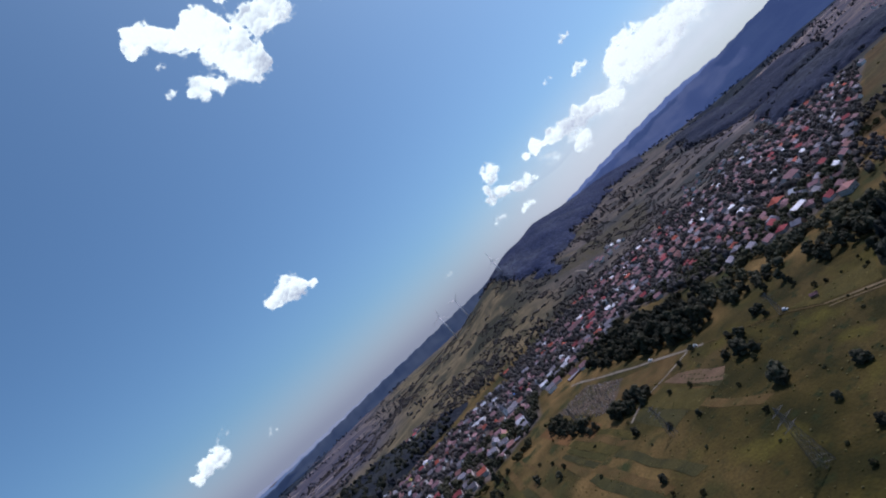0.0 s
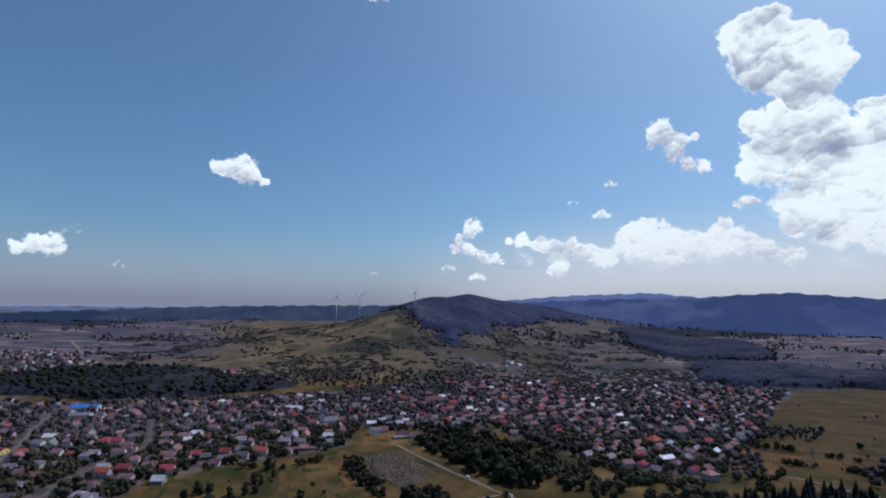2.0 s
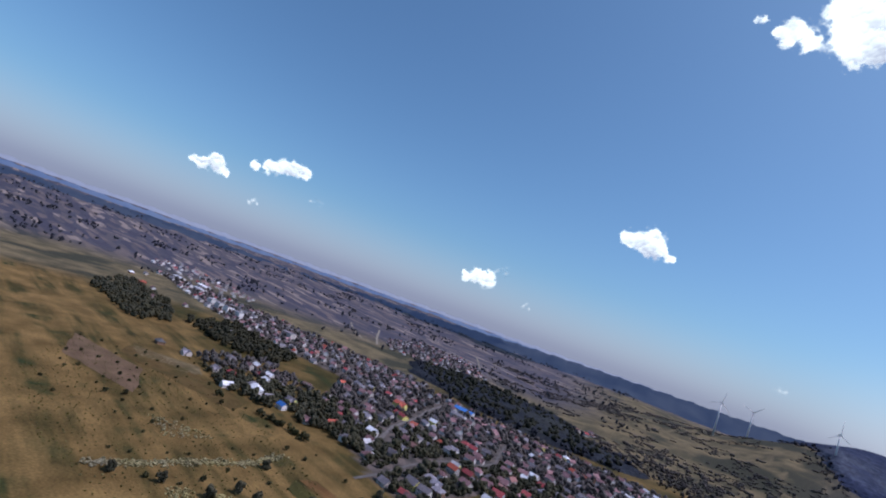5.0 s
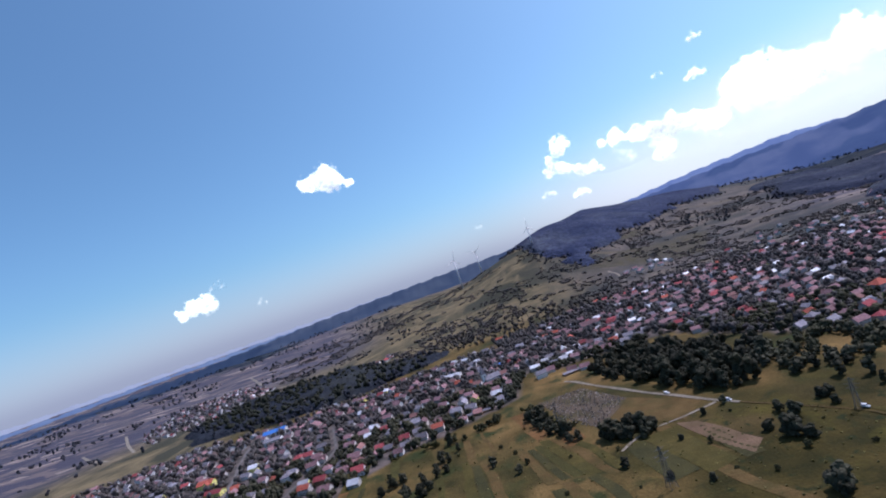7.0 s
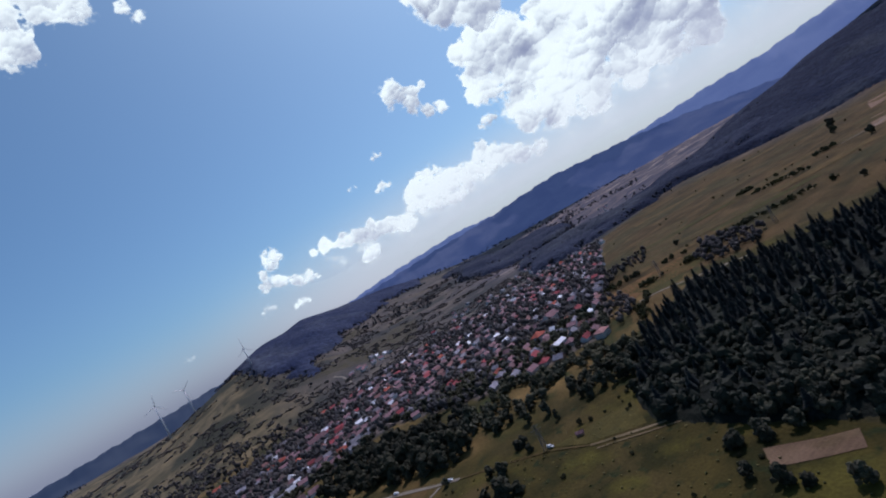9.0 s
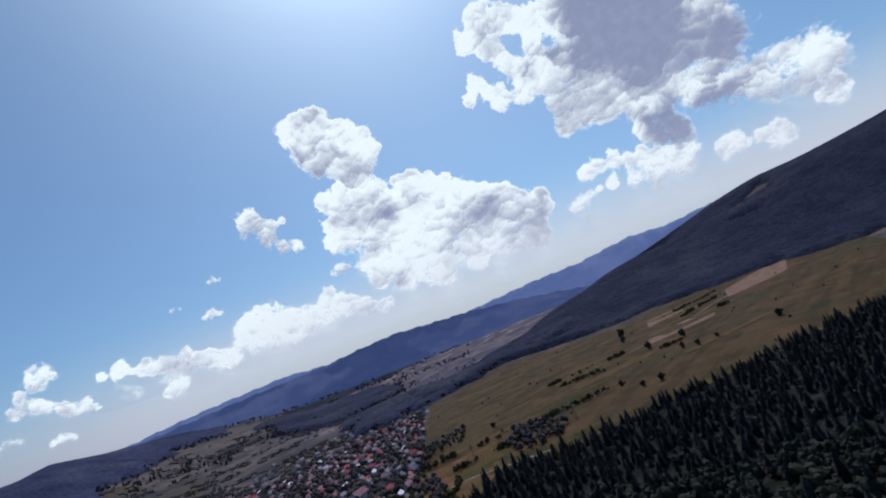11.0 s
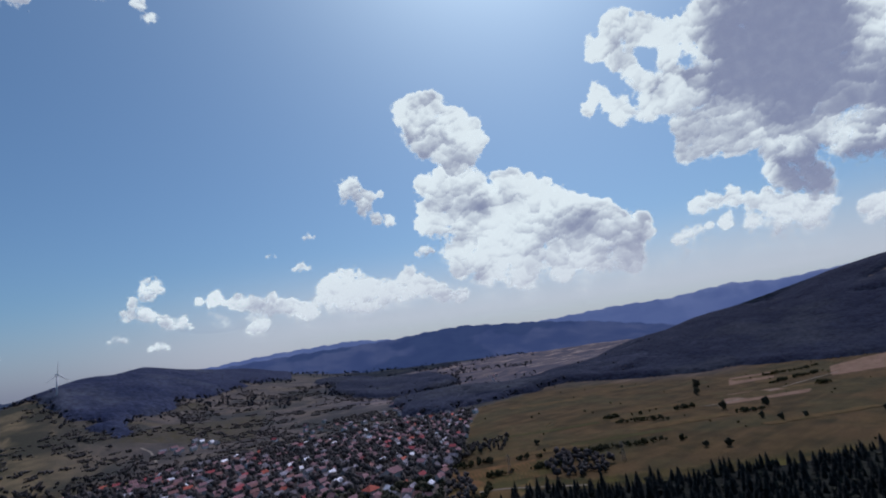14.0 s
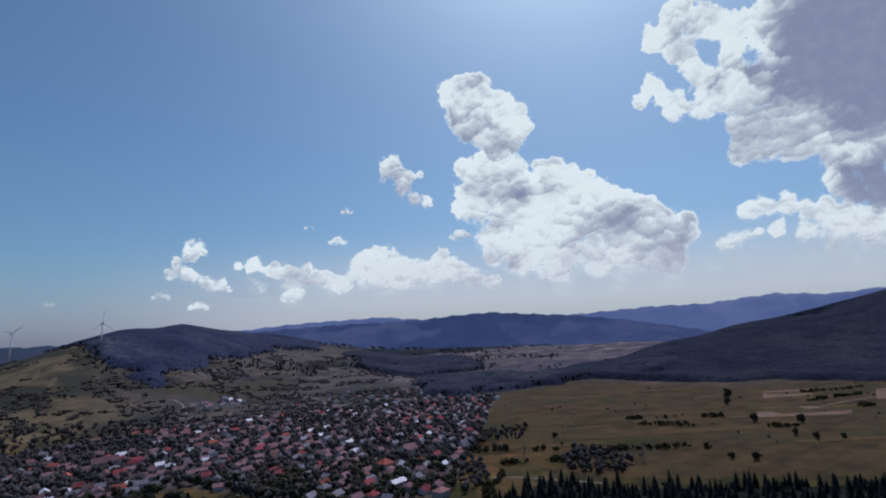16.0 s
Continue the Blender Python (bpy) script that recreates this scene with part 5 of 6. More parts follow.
FILL = scatter(WEST_TOWN, 210, 17, rng, HOUSE_SPOTS + ROAD_SPOTS, 14) + [p for p in scatter(EAST_TOWN, 520, 15, rng, HOUSE_SPOTS, 15) if drift(np.float64(p[0]), np.float64(p[1]), 70, 21) > -0.38 + 0.2 * ease((p[1] - 760) / 200)] + scatter(WEST_HAMLET, 6, 24, rng, HOUSE_SPOTS, 22)
FILL.sort(key=lambda p: math.hypot(p[0], p[1] - 58))
ROOM = max(0, 300 - len(HOUSE_SPOTS))
for x, y in FILL[:ROOM]:
    put_house(x, y, str(rng.choice(CODES, p=SHARES)), street_turn(x, y, rng.uniform(-9, 9)), math.hypot(x, y - 58) < 470, rng)
REST = FILL[ROOM:] + scatter(FAR_TOWN, 260, 20, rng, HOUSE_SPOTS, 15) + scatter(OUTER_VILLAGE, 200, 24, rng) + scatter([(261, 1102), (478, 1305), (754, 1392), (812, 1160), (696, 1015)], 40, 24, rng) + scatter([(120, 1240), (230, 1330), (250, 1260), (150, 1210)], 16, 20, rng) + scatter([(-520, 1130), (-440, 1190), (-430, 1130)], 8, 20, rng) + scatter([(1180, 1480), (1300, 1640), (1340, 1600), (1220, 1470)], 10, 24, rng) + scatter([(-1595, 508), (-1668, 682), (-1305, 754), (-1160, 624)], 60, 20, rng)
HOUSE_SPOTS += REST


def far_houses():
    """The houses past the near three hundred, joined by colour of roof."""
    groups = {}
    for x, y in REST:
        code = str(rng.choice(CODES, p=[0.45, 0.17, 0.14, 0.07, 0.05, 0.03, 0.09]))
        l, w, h, rise = rng.uniform(9, 13), rng.uniform(7, 9), rng.uniform(3.0, 5.4), rng.uniform(2.4, 3.4)
        turn = radians(street_turn(x, y, rng.uniform(-14, 14)))
        c, s, z = math.cos(turn), math.sin(turn), ground_at(x, y)
        for key, solid in ((code, gable_roof(l, w, h, rise)), ("wall_white" if rng.random() < 0.5 else "wall", gable_shell(l, w, h, rise))):
            groups.setdefault(key, Solid()).add([(x + c * a - s * b, y + s * a + c * b, z + q) for a, b, q in solid.v], solid.f)
    for key, solid in groups.items():
        if key in ROOFS:
            tagged(new("far_roofs", solid.mesh("far_roofs", ROOFS[key][0])), f"many far village houses, each with a {ROOFS[key][1]}", "houses", kind="stuff")
        else:
            tagged(new("far_walls", solid.mesh("far_walls", M[key])), "plastered walls of many far village houses", "houses", kind="stuff")


far_houses()


def church(x, y, turn):
    """White church with a slate roof and a pointed tower."""
    c = new("church")
    part("nave", gable_shell(20, 9, 7, 4.5).mesh("nave", M["wall_white"]), c)
    part("roof", gable_roof(20, 9, 7, 4.5).mesh("roof", ROOFS["L"][0]), c, "pale grey pitched roof")
    part("tower", Solid().box(-13.5, -2.6, -1, -8.5, 2.6, 15).mesh("tower", M["wall_white"]), c)
    s = Solid()
    s.add([(-14, -3.1, 15), (-8, -3.1, 15), (-8, 3.1, 15), (-14, 3.1, 15), (-11, 0, 27)], [(3, 2, 1, 0), (0, 1, 4), (1, 2, 4), (2, 3, 4), (3, 0, 4)])
    part("spire", s.mesh("spire", ROOFS["L"][0]), c, "pointed pale grey spire")
    for k in (-5, 0, 5):
        window(c, k, -4.5, 3.6, 180, 1.1, 3.0)
    window(c, -11, -2.6, 11.5, 180, 1.1, 2.0)
    c.matrix_basis = pose(x, y, ground_at(x, y), 0, 0, turn)
    tagged(c, "white church with a pale roof and pointed spire", "church")


church(-133, 682, 30)
HOUSE_SPOTS.append((-133, 682))


# ---- wind turbines, pylons, graves, cars ----
def turbine(x, y, hub_z, turn, spin, label):
    t = new("wind_turbine")
    base = ground_at(x, y)
    h = hub_z - base
    part("tower", Solid().tube((0, 0, -2), (0, 0, h - 1.2), 2.4, 1.4, 14).mesh("tower", M["turbine"], True), t)
    part("nacelle", Solid().box(-1.5, -1.6, h - 1.4, 1.5, 5.2, h + 1.6).mesh("nacelle", M["turbine"]), t)
    part("hub", Solid().tube((0, -1.4, h), (0, -3.2, h), 1.4, 0.5, 10).mesh("hub", M["turbine"], True), t)
    for k in range(3):
        a = radians(spin + 120 * k)
        v, f, n = [], [], 6
        for i in range(n + 1):
            q = i / n
            chord, thick = (1.6 + 1.4 * math.sin(min(q * 5, 1.57))) * (1 - 0.8 * q), 0.35 * (1 - 0.8 * q)
            for dx, dy in ((-chord * 0.35, 0), (0, -thick), (chord * 0.65, 0), (0, thick)):
                px, pz = dx, 1.0 + 37 * q
                v.append((px * math.cos(a) + pz * math.sin(a), -2.3 + dy, h - px * math.sin(a) + pz * math.cos(a)))
        for i in range(n):
            f += [(4 * i + j, 4 * i + (j + 1) % 4, 4 * i + 4 + (j + 1) % 4, 4 * i + 4 + j) for j in range(4)]
        part("blade", Solid().add(v, f + [(3, 2, 1, 0), tuple(range(4 * n, 4 * n + 4))]).mesh("blade", M["turbine"], True), t)
    t.matrix_basis = pose(x, y, base, 0, 0, turn)
    tagged(t, label, "wind turbine", "wind turbines on the ridge")


turbine(-336, 1798, 180, 35, 12, "white three-bladed wind turbine on the grassy ridge")
turbine(-276, 1972, 185, 30, 50, "white three-bladed wind turbine on the grassy ridge")
turbine(-49, 1776, 203, 40, 0, "white three-bladed wind turbine beside the wooded hilltop")


def pylon(x, y, h, turn, label):
    """Lattice mast with three pairs of arms."""
    p = new("pylon")
    w = h * 0.10
    for sx in (-1, 1):
        for sy in (-1, 1):
            part("leg", Solid().tube((sx * w, sy * w, -0.5), (sx * 0.25, sy * 0.25, h), 0.14, 0.08, 4).mesh("leg", M["steel"]), p)
    s, n = Solid(), 9
    for i in range(n):
        z0, z1 = h * i / n, h * (i + 1) / n
        w0, w1 = w + (0.25 - w) * i / n, w + (0.25 - w) * (i + 1) / n
        for ax, ay, bx, by in ((-1, -1, 1, -1), (1, -1, 1, 1), (1, 1, -1, 1), (-1, 1, -1, -1)):
            s.tube((ax * w0, ay * w0, z0), (bx * w1, by * w1, z1), 0.06, 0.06, 3)
            s.tube((bx * w0, by * w0, z0), (ax * w1, ay * w1, z1), 0.06, 0.06, 3)
    part("lattice", s.mesh("lattice", M["steel"]), p, "crossed steel bracing")
    for k, (z, reach) in enumerate(((0.66, 0.17), (0.79, 0.22), (0.92, 0.14))):
        arm = Solid()
        for side in (-1, 1):
            arm.tube((0, 0.2, h * z), (side * h * reach, 0, h * z + 0.2), 0.1, 0.06, 4).tube((0, -0.2, h * z), (side * h * reach, 0, h * z + 0.2), 0.1, 0.06, 4)
            arm.tube((0, 0, h * z + 1.2), (side * h * reach, 0, h * z + 0.2), 0.08, 0.05, 4)
        part("arm", arm.mesh("arm", M["steel"]), p)
    p.matrix_basis = pose(x, y, ground_at(x, y), 0, 0, turn)
    tagged(p, label, "pylon", "power line pylons")


for x, y, h in ((-52, 471, 22), (7, 342, 24), (48, 232, 32), (-107, 583, 22)):
    pylon(x, y, h, 25, "grey steel lattice pylon standing in the fields")
for x, y, h in ((126, 381, 19), (413, 526, 20), (512, 445, 20)):
    pylon(x, y, h, -35, "slim grey lattice mast at the meadow's edge")

STONE = Solid().box(-0.45, -0.12, -0.2, 0.45, 0.12, 1.0).box(-0.32, -0.12, 1.0, 0.32, 0.12, 1.25).box(-0.55, -0.1, -0.2, 0.55, 1.9, 0.28).mesh("gravestone", M["stone"])
CROSS = Solid().box(-0.1, -0.1, -0.2, 0.1, 0.1, 1.7).box(-0.45, -0.1, 1.05, 0.45, 0.1, 1.25).box(-0.55, -0.1, -0.2, 0.55, 1.9, 0.25).mesh("grave_cross", M["stone"])
GRAVES = scatter([(-71, 545), (-28, 557), (7, 500), (-23, 452), (-54, 489)], 280, 3.4, rng)
for k, (x, y) in enumerate(GRAVES):
    g = new("gravestone" if k % 3 else "grave_cross", STONE if k % 3 else CROSS)
    g.matrix_basis = pose(x, y, ground_at(x, y) + 0.2, 0, 0, 35 + rng.uniform(-6, 6)) @ Matrix.Scale(rng.uniform(0.9, 1.3), 4)
    tagged(g, "pale stone grave slab with upright headstone" if k % 3 else "stone grave cross over a low slab", "grave", "graves in the cemetery")


def car(x, y, turn, label, roofed=1.9):
    c = new("van")
    body = Solid().add([(-2.3, -0.9, 0.35), (2.2, -0.9, 0.35), (2.2, 0.9, 0.35), (-2.3, 0.9, 0.35), (-2.35, -0.9, 1.05), (2.1, -0.9, 0.95), (2.1, 0.9, 0.95), (-2.35, 0.9, 1.05)],
                       [(3, 2, 1, 0), (4, 5, 6, 7), (0, 1, 5, 4), (1, 2, 6, 5), (2, 3, 7, 6), (3, 0, 4, 7)])
    body.add([(-2.3, -0.88, 1.05), (1.2, -0.88, 1.0), (1.2, 0.88, 1.0), (-2.3, 0.88, 1.05), (-2.2, -0.75, roofed), (0.5, -0.75, roofed), (0.5, 0.75, roofed), (-2.2, 0.75, roofed)],
             [(4, 5, 6, 7), (0, 1, 5, 4), (2, 3, 7, 6), (3, 0, 4, 7), (1, 2, 6, 5)])
    part("body", body.mesh("body", M["paint"]), c)
    part("windscreen", Solid().add([(1.17, -0.72, 1.1), (1.17, 0.72, 1.1), (0.58, 0.66, roofed - 0.12), (0.58, -0.66, roofed - 0.12)], [(0, 1, 2, 3)]).mesh("windscreen", M["glass"]), c, "dark glass", pose(0.03, 0, 0.02))
    for wx in (-1.4, 1.35):
        for wy in (-0.86, 0.86):
            wheel = part("wheel", kept("wheel", lambda: Solid().tube((0, -0.11, 0), (0, 0.11, 0), 0.34, 0.34, 12).mesh("wheel", M["rubber"])), c, "", pose(wx, wy, 0.34))
            part("rim", kept("rim", lambda: Solid().tube((0, -0.13, 0), (0, 0.13, 0), 0.19, 0.19, 8).mesh("rim", M["steel"])), wheel, "grey rim")
    c.matrix_basis = pose(x, y, ground_at(x, y) + 0.4, 0, 0, turn)
    tagged(c, label, "van")


car(72, 438, -48, "white van parked on the gravel lane")
car(39, 483, -50, "white van parked on the cemetery lane", 1.6)
car(129, 380, -60, "white van standing on the meadow")


def shed(x, y, turn, l, w, code, label):
    s = new("shed")
    part("wall", gable_shell(l, w, 2.2, 1.2).mesh("wall", M["wall_brown"]), s)
    part("roof", gable_roof(l, w, 2.2, 1.2, 0.3, 0.12).mesh("roof", ROOFS[code][0]), s, ROOFS[code][1])
    s.matrix_basis = pose(x, y, ground_at(x, y), 0, 0, turn)
    tagged(s, label, "shed")


shed(146, 367, -40, 5, 3.2, "P", "low brown wooden shed on the meadow")
shed(-215, 380, 30, 5, 3.5, "L", "small shed with a pale roof among gardens")
shed(-138, 568, 8, 26, 5, "L", "long low shed with a pale roof below the church")
shed(-32, 621, 20, 24, 7, "L", "long low shed with a pale roof behind the cemetery")


# ---- trees ----
def ball(sub):
    bm = bmesh.new()
    bmesh.ops.create_icosphere(bm, subdivisions=sub, radius=1)
    v = np.array([p.co for p in bm.verts])
    f = np.array([[p.index for p in q.verts] for q in bm.faces])
    bm.free()
    return v, f


BALL = {k: ball(k) for k in (1, 2)}


def lumps(centres, radii, sub, seed, rough=0.35, flat=0.85):
    """Clumps of leaves: uneven low balls."""
    r = np.random.default_rng(seed)
    v0, f0 = BALL[sub]
    vs, fs = [], []
    for k, (c, s) in enumerate(zip(centres, radii)):
        v = v0 * (1 + rough * (r.random((len(v0), 1)) - 0.5) * 2) * s * np.array([1, 1, flat])
        q = Euler(r.random(3) * 6.28).to_matrix()
        vs.append(v @ np.array(q) + c), fs.append(f0 + k * len(v0))
    return np.concatenate(vs), np.concatenate(fs)


def crown_points(n, seed, height, width, start):
    """Clump centres spread over an uneven crown."""
    r = np.random.default_rng(seed)
    heads = [(r.normal(0, width * 0.22), r.normal(0, width * 0.22), start + (height - start) * q, width * r.uniform(0.26, 0.36) * (1.15 - 0.45 * q)) for q in np.linspace(0.25, 0.88, 5)]
    out, size = [], []
    for _ in range(n):
        hx, hy, hz, hr = heads[r.integers(5)]
        d = r.normal(size=3)
        d /= np.linalg.norm(d)
        rad = hr * r.uniform(0.55, 1.08)
        out.append((hx + d[0] * rad, hy + d[1] * rad, max(hz + d[2] * rad * 0.9, start * 0.7)))
        size.append(width * r.uniform(0.11, 0.21))
    return np.array(out), np.array(size)


def broad_tree(seed, height, width, mat, label, start=0.1, n=85):
    t = new("tree")
    r = np.random.default_rng(seed)
    trunk = Solid().tube((0, 0, -0.6), (0.1, 0.05, height * 0.45), height * 0.028, height * 0.017, 7)
    for k in range(4):
        a = 1.6 * k + r.uniform(0, 0.8)
        trunk.tube((0.05, 0, height * (0.25 + 0.05 * k)), (math.cos(a) * width * 0.28, math.sin(a) * width * 0.28, height * (0.5 + 0.06 * k)), height * 0.012, height * 0.005, 5)
    trunk.tube((0.1, 0.05, height * 0.45), (0.2, -0.1, height * 0.8), height * 0.017, height * 0.006, 6)
    part("trunk", trunk.mesh("trunk", M["bark"]), t)
    c, s = crown_points(n, seed, height, width, height * start)
    part("crown", from_arrays("crown", *lumps(c, s, 1, seed, 0.42), mat), t)
    return tagged(t, label, "tree")


def bush(seed, height, width, mat, label):
    b = new("bush")
    r = np.random.default_rng(seed)
    stem = Solid()
    for k in range(4):
        a = 1.57 * k + 0.4
        stem.tube((0, 0, -0.4), (math.cos(a) * width * 0.25, math.sin(a) * width * 0.25, height * 0.6), 0.09, 0.03, 4)
    part("stems", stem.mesh("stems", M["bark"]), b)
    n = 42
    d = r.normal(size=(n, 3))
    d /= np.linalg.norm(d, axis=1)[:, None]
    c = d * np.array([width * 0.4, width * 0.4, height * 0.42]) * r.uniform(0.55, 1.0, (n, 1)) + np.array([0, 0, height * 0.5])
    c[:, 2] = np.maximum(c[:, 2], 0.2)
    part("leaves", from_arrays("leaves", *lumps(c, width * r.uniform(0.07, 0.15, n), 1, seed, 0.42), mat), b)
    return tagged(b, label, "bush")


def conifer_crown(seed, height, width, tiers=11, arms=11):
    """Tiers of drooping, ragged branches."""
    r = np.random.default_rng(seed)
    vs, fs = [], []
    for t in range(tiers):
        q = t / (tiers - 1)
        z = height * (0.10 + 0.84 * q)
        reach = width / 2 * (1 - q) ** 0.62 * r.uniform(0.82, 1.12) + 0.25
        k = max(5, int(arms * (1 - 0.5 * q)))
        for i in range(k):
            a = 6.283 * (i + r.uniform(-0.3, 0.3)) / k + t * 0.7
            ln = reach * r.uniform(0.75, 1.15)
            ca, sa, wd = math.cos(a), math.sin(a), ln * 0.40 + 0.15
            dz, up = -ln * 0.32, height * 0.055
            p = [(0.05 * ca, 0.05 * sa, z + up), (ln * 0.55 * ca - wd * sa, ln * 0.55 * sa + wd * ca, z + dz * 0.35), (ln * ca, ln * sa, z + dz), (ln * 0.55 * ca + wd * sa, ln * 0.55 * sa - wd * ca, z + dz * 0.35), (ln * 0.5 * ca, ln * 0.5 * sa, z + dz * 0.2 - 0.5)]
            b = len(vs)
            vs += p
            fs += [(b, b + 1, b + 2), (b, b + 2, b + 3), (b, b + 4, b + 1), (b, b + 3, b + 4), (b + 1, b + 4, b + 2), (b + 4, b + 3, b + 2)]
    b = len(vs)
    vs += [(0.22, 0, height * 0.93), (-0.12, 0.2, height * 0.93), (-0.12, -0.2, height * 0.93), (0, 0, height)]
    fs += [(b, b + 1, b + 3), (b + 1, b + 2, b + 3), (b + 2, b, b + 3)]
    return np.array(vs), np.array(fs)


def conifer(seed, height, width, label):
    t = new("conifer")
    part("trunk", Solid().tube((0, 0, -0.6), (0, 0, height * 0.93), height * 0.016, 0.05, 7).mesh("trunk", M["bark"]), t)
    part("crown", from_arrays("crown", *conifer_crown(seed, height, width), M["needle"]), t)
    return tagged(t, label, "conifer", "conifers of the plantation")


def plant(kind, x, y, size, r):
    """A copy of a kind at a place, turned and sized by chance."""
    m = pose(x, y, ground_at(x, y), 0, 0, r.uniform(0, 360))
    ob = kind["first"]
    if not kind["used"]:
        ob.matrix_basis, kind["used"] = m, True
    else:
        ob = copy_thing(ob, m)
    ob.scale = (size, size, size * r.uniform(0.88, 1.15))


def joined(name, spots, templates, sizes, mat, label, category, seed, smooth=False):
    """Many plants in one mesh."""
    r = np.random.default_rng(seed)
    vs, fs, k = [], [], 0
    for (x, y), s in zip(spots, sizes):
        v, f = templates[r.integers(len(templates))]
        a = r.uniform(0, 6.28)
        rot = np.array([[math.cos(a), -math.sin(a), 0], [math.sin(a), math.cos(a), 0], [0, 0, 1]])
        vs.append(v @ rot.T * s * np.array([1, 1, r.uniform(0.85, 1.2)]) + (x, y, 0)), fs.append(f + k)
        k += len(v)
    z = land(np.array([p[0] for p in spots]), np.array([p[1] for p in spots]))
    for v, h in zip(vs, z):
        v[:, 2] += h
    tagged(new(name, from_arrays(name, np.concatenate(vs), np.concatenate(fs), mat, smooth)), label, category, kind="stuff")


def low_tree(seed, n=5, fine=1.0):
    """A small tree of unit height for the far crowds."""
    r = np.random.default_rng(seed)
    c = np.stack([r.normal(0, 0.2, n), r.normal(0, 0.2, n), r.uniform(0.22, 0.8, n)], -1)
    return lumps(c, fine * r.uniform(0.2, 0.34, n), 1, seed, 0.45)


def low_conifer(seed):
    v, f = conifer_crown(seed, 16.0, 9.4, 11, 10)
    return v / 16.0, f


def canopy(name, inside, lo, hi, step, height, mat, label, seed):
    """The closed roof of a wood: uneven crowns, falling to the ground at its edge."""
    x, y = np.meshgrid(np.arange(lo[0], hi[0], step), np.arange(lo[1], hi[1], step))
    x, y = x + step * 0.3 * np.sin(y * 1.7 + x), y + step * 0.3 * np.sin(x * 1.3 - y)
    mask = inside(x, y).astype(float)
    soft = mask
    for _ in range(4):
        soft = np.pad(soft, 1)
        soft = (soft[:-2, 1:-1] + soft[2:, 1:-1] + soft[1:-1, :-2] + soft[1:-1, 2:] + 2 * soft[1:-1, 1:-1]) / 6
    crown, size = np.zeros_like(x), 2.1 * step
    for k, s in enumerate((size, 1.7 * size)):
        d, _ = cells(x, y, s, seed + k)
        crown += 0.5 * np.sqrt(np.clip(1 - (d / 0.9) ** 2, 0, 1))
    tall = height * (0.72 + 0.2 * swell(x, y, 70, seed) + 0.32 * (crown - 0.5))
    z = land(x, y) - 0.8 + tall * np.sqrt(np.clip(soft * 1.15 - 0.1, 0, 1))
    keep = soft > 0.01
    index = np.arange(x.size).reshape(x.shape)
    j, i = np.nonzero(keep[:-1, :-1] & keep[1:, :-1] & keep[:-1, 1:] & keep[1:, 1:])
    quads = np.stack([index[j, i], index[j, i + 1], index[j + 1, i + 1], index[j + 1, i]], -1)
    used, quads = np.unique(quads, return_inverse=True)
    p = np.stack([x.ravel(), y.ravel(), z.ravel()], -1)[used]
    tagged(new(name, from_arrays(name, p, quads.reshape(-1, 4), mat, True)), label, "wood", kind="stuff")


def wood_roof(name, poly, step, height, mat, label, seed, wander=1.0):
    p = np.array(poly)
    canopy(name, lambda x, y: in_polygon(poly, x + wander * (14 * swell(x, y, 17, seed) + 40 * swell(x, y, 55, seed)), y + wander * (14 * swell(y, x, 16, seed) + 40 * swell(y, x, 60, seed))) & (swell(x, y, 31, seed) + swell(y, x, 47, seed + 1) > -1.25 - 9 * (wander < 1)), p.min(0) - 60, p.max(0) + 60, step, height, mat, label, seed)


rng = np.random.default_rng(23)
BROAD = [{"first": broad_tree(30 + k, h, w, M["leaf"], label, st), "used": False} for k, (h, w, label, st) in enumerate((
    (11, 9.5, "round-crowned green tree in the meadow", 0.08), (14, 11, "tall broad green tree", 0.1), (9, 8, "small leafy green tree", 0.07), (13, 8.5, "upright dark green tree", 0.08), (8, 8.5, "low spreading green tree", 0.06)))]
BUSHES = [{"first": bush(50 + k, h, w, M["bush"], label), "used": False} for k, (h, w, label) in enumerate(((3.2, 4.5, "dark green rounded bush in the grass"), (4.5, 5.0, "tall dense dark bush"), (2.4, 4.2, "low dark green shrub")))]
CONES = [{"first": conifer(70 + k, h, w, label), "used": False} for k, (h, w, label) in enumerate(((16, 9.5, "tall dark green spruce"), (18, 9.0, "very tall dark spruce with ragged tip"), (12, 8.5, "young dark green spruce")))]
LOW_SCRUB = [lumps(np.stack([np.random.default_rng(160 + k).normal(0, 0.34, 5), np.random.default_rng(170 + k).normal(0, 0.34, 5), np.full(5, 0.16)], -1), np.random.default_rng(180 + k).uniform(0.16, 0.3, 5), 1, 190 + k, 0.45, 0.8) for k in range(6)]
MID_TREES = [low_tree(140 + k, 15, 0.85) for k in range(5)]
LOW_TREES, FAR_TREES, LOW_CONES = [low_tree(90 + k) for k in range(6)], [low_tree(120 + k, 2) for k in range(6)], [low_conifer(100 + k) for k in range(4)]

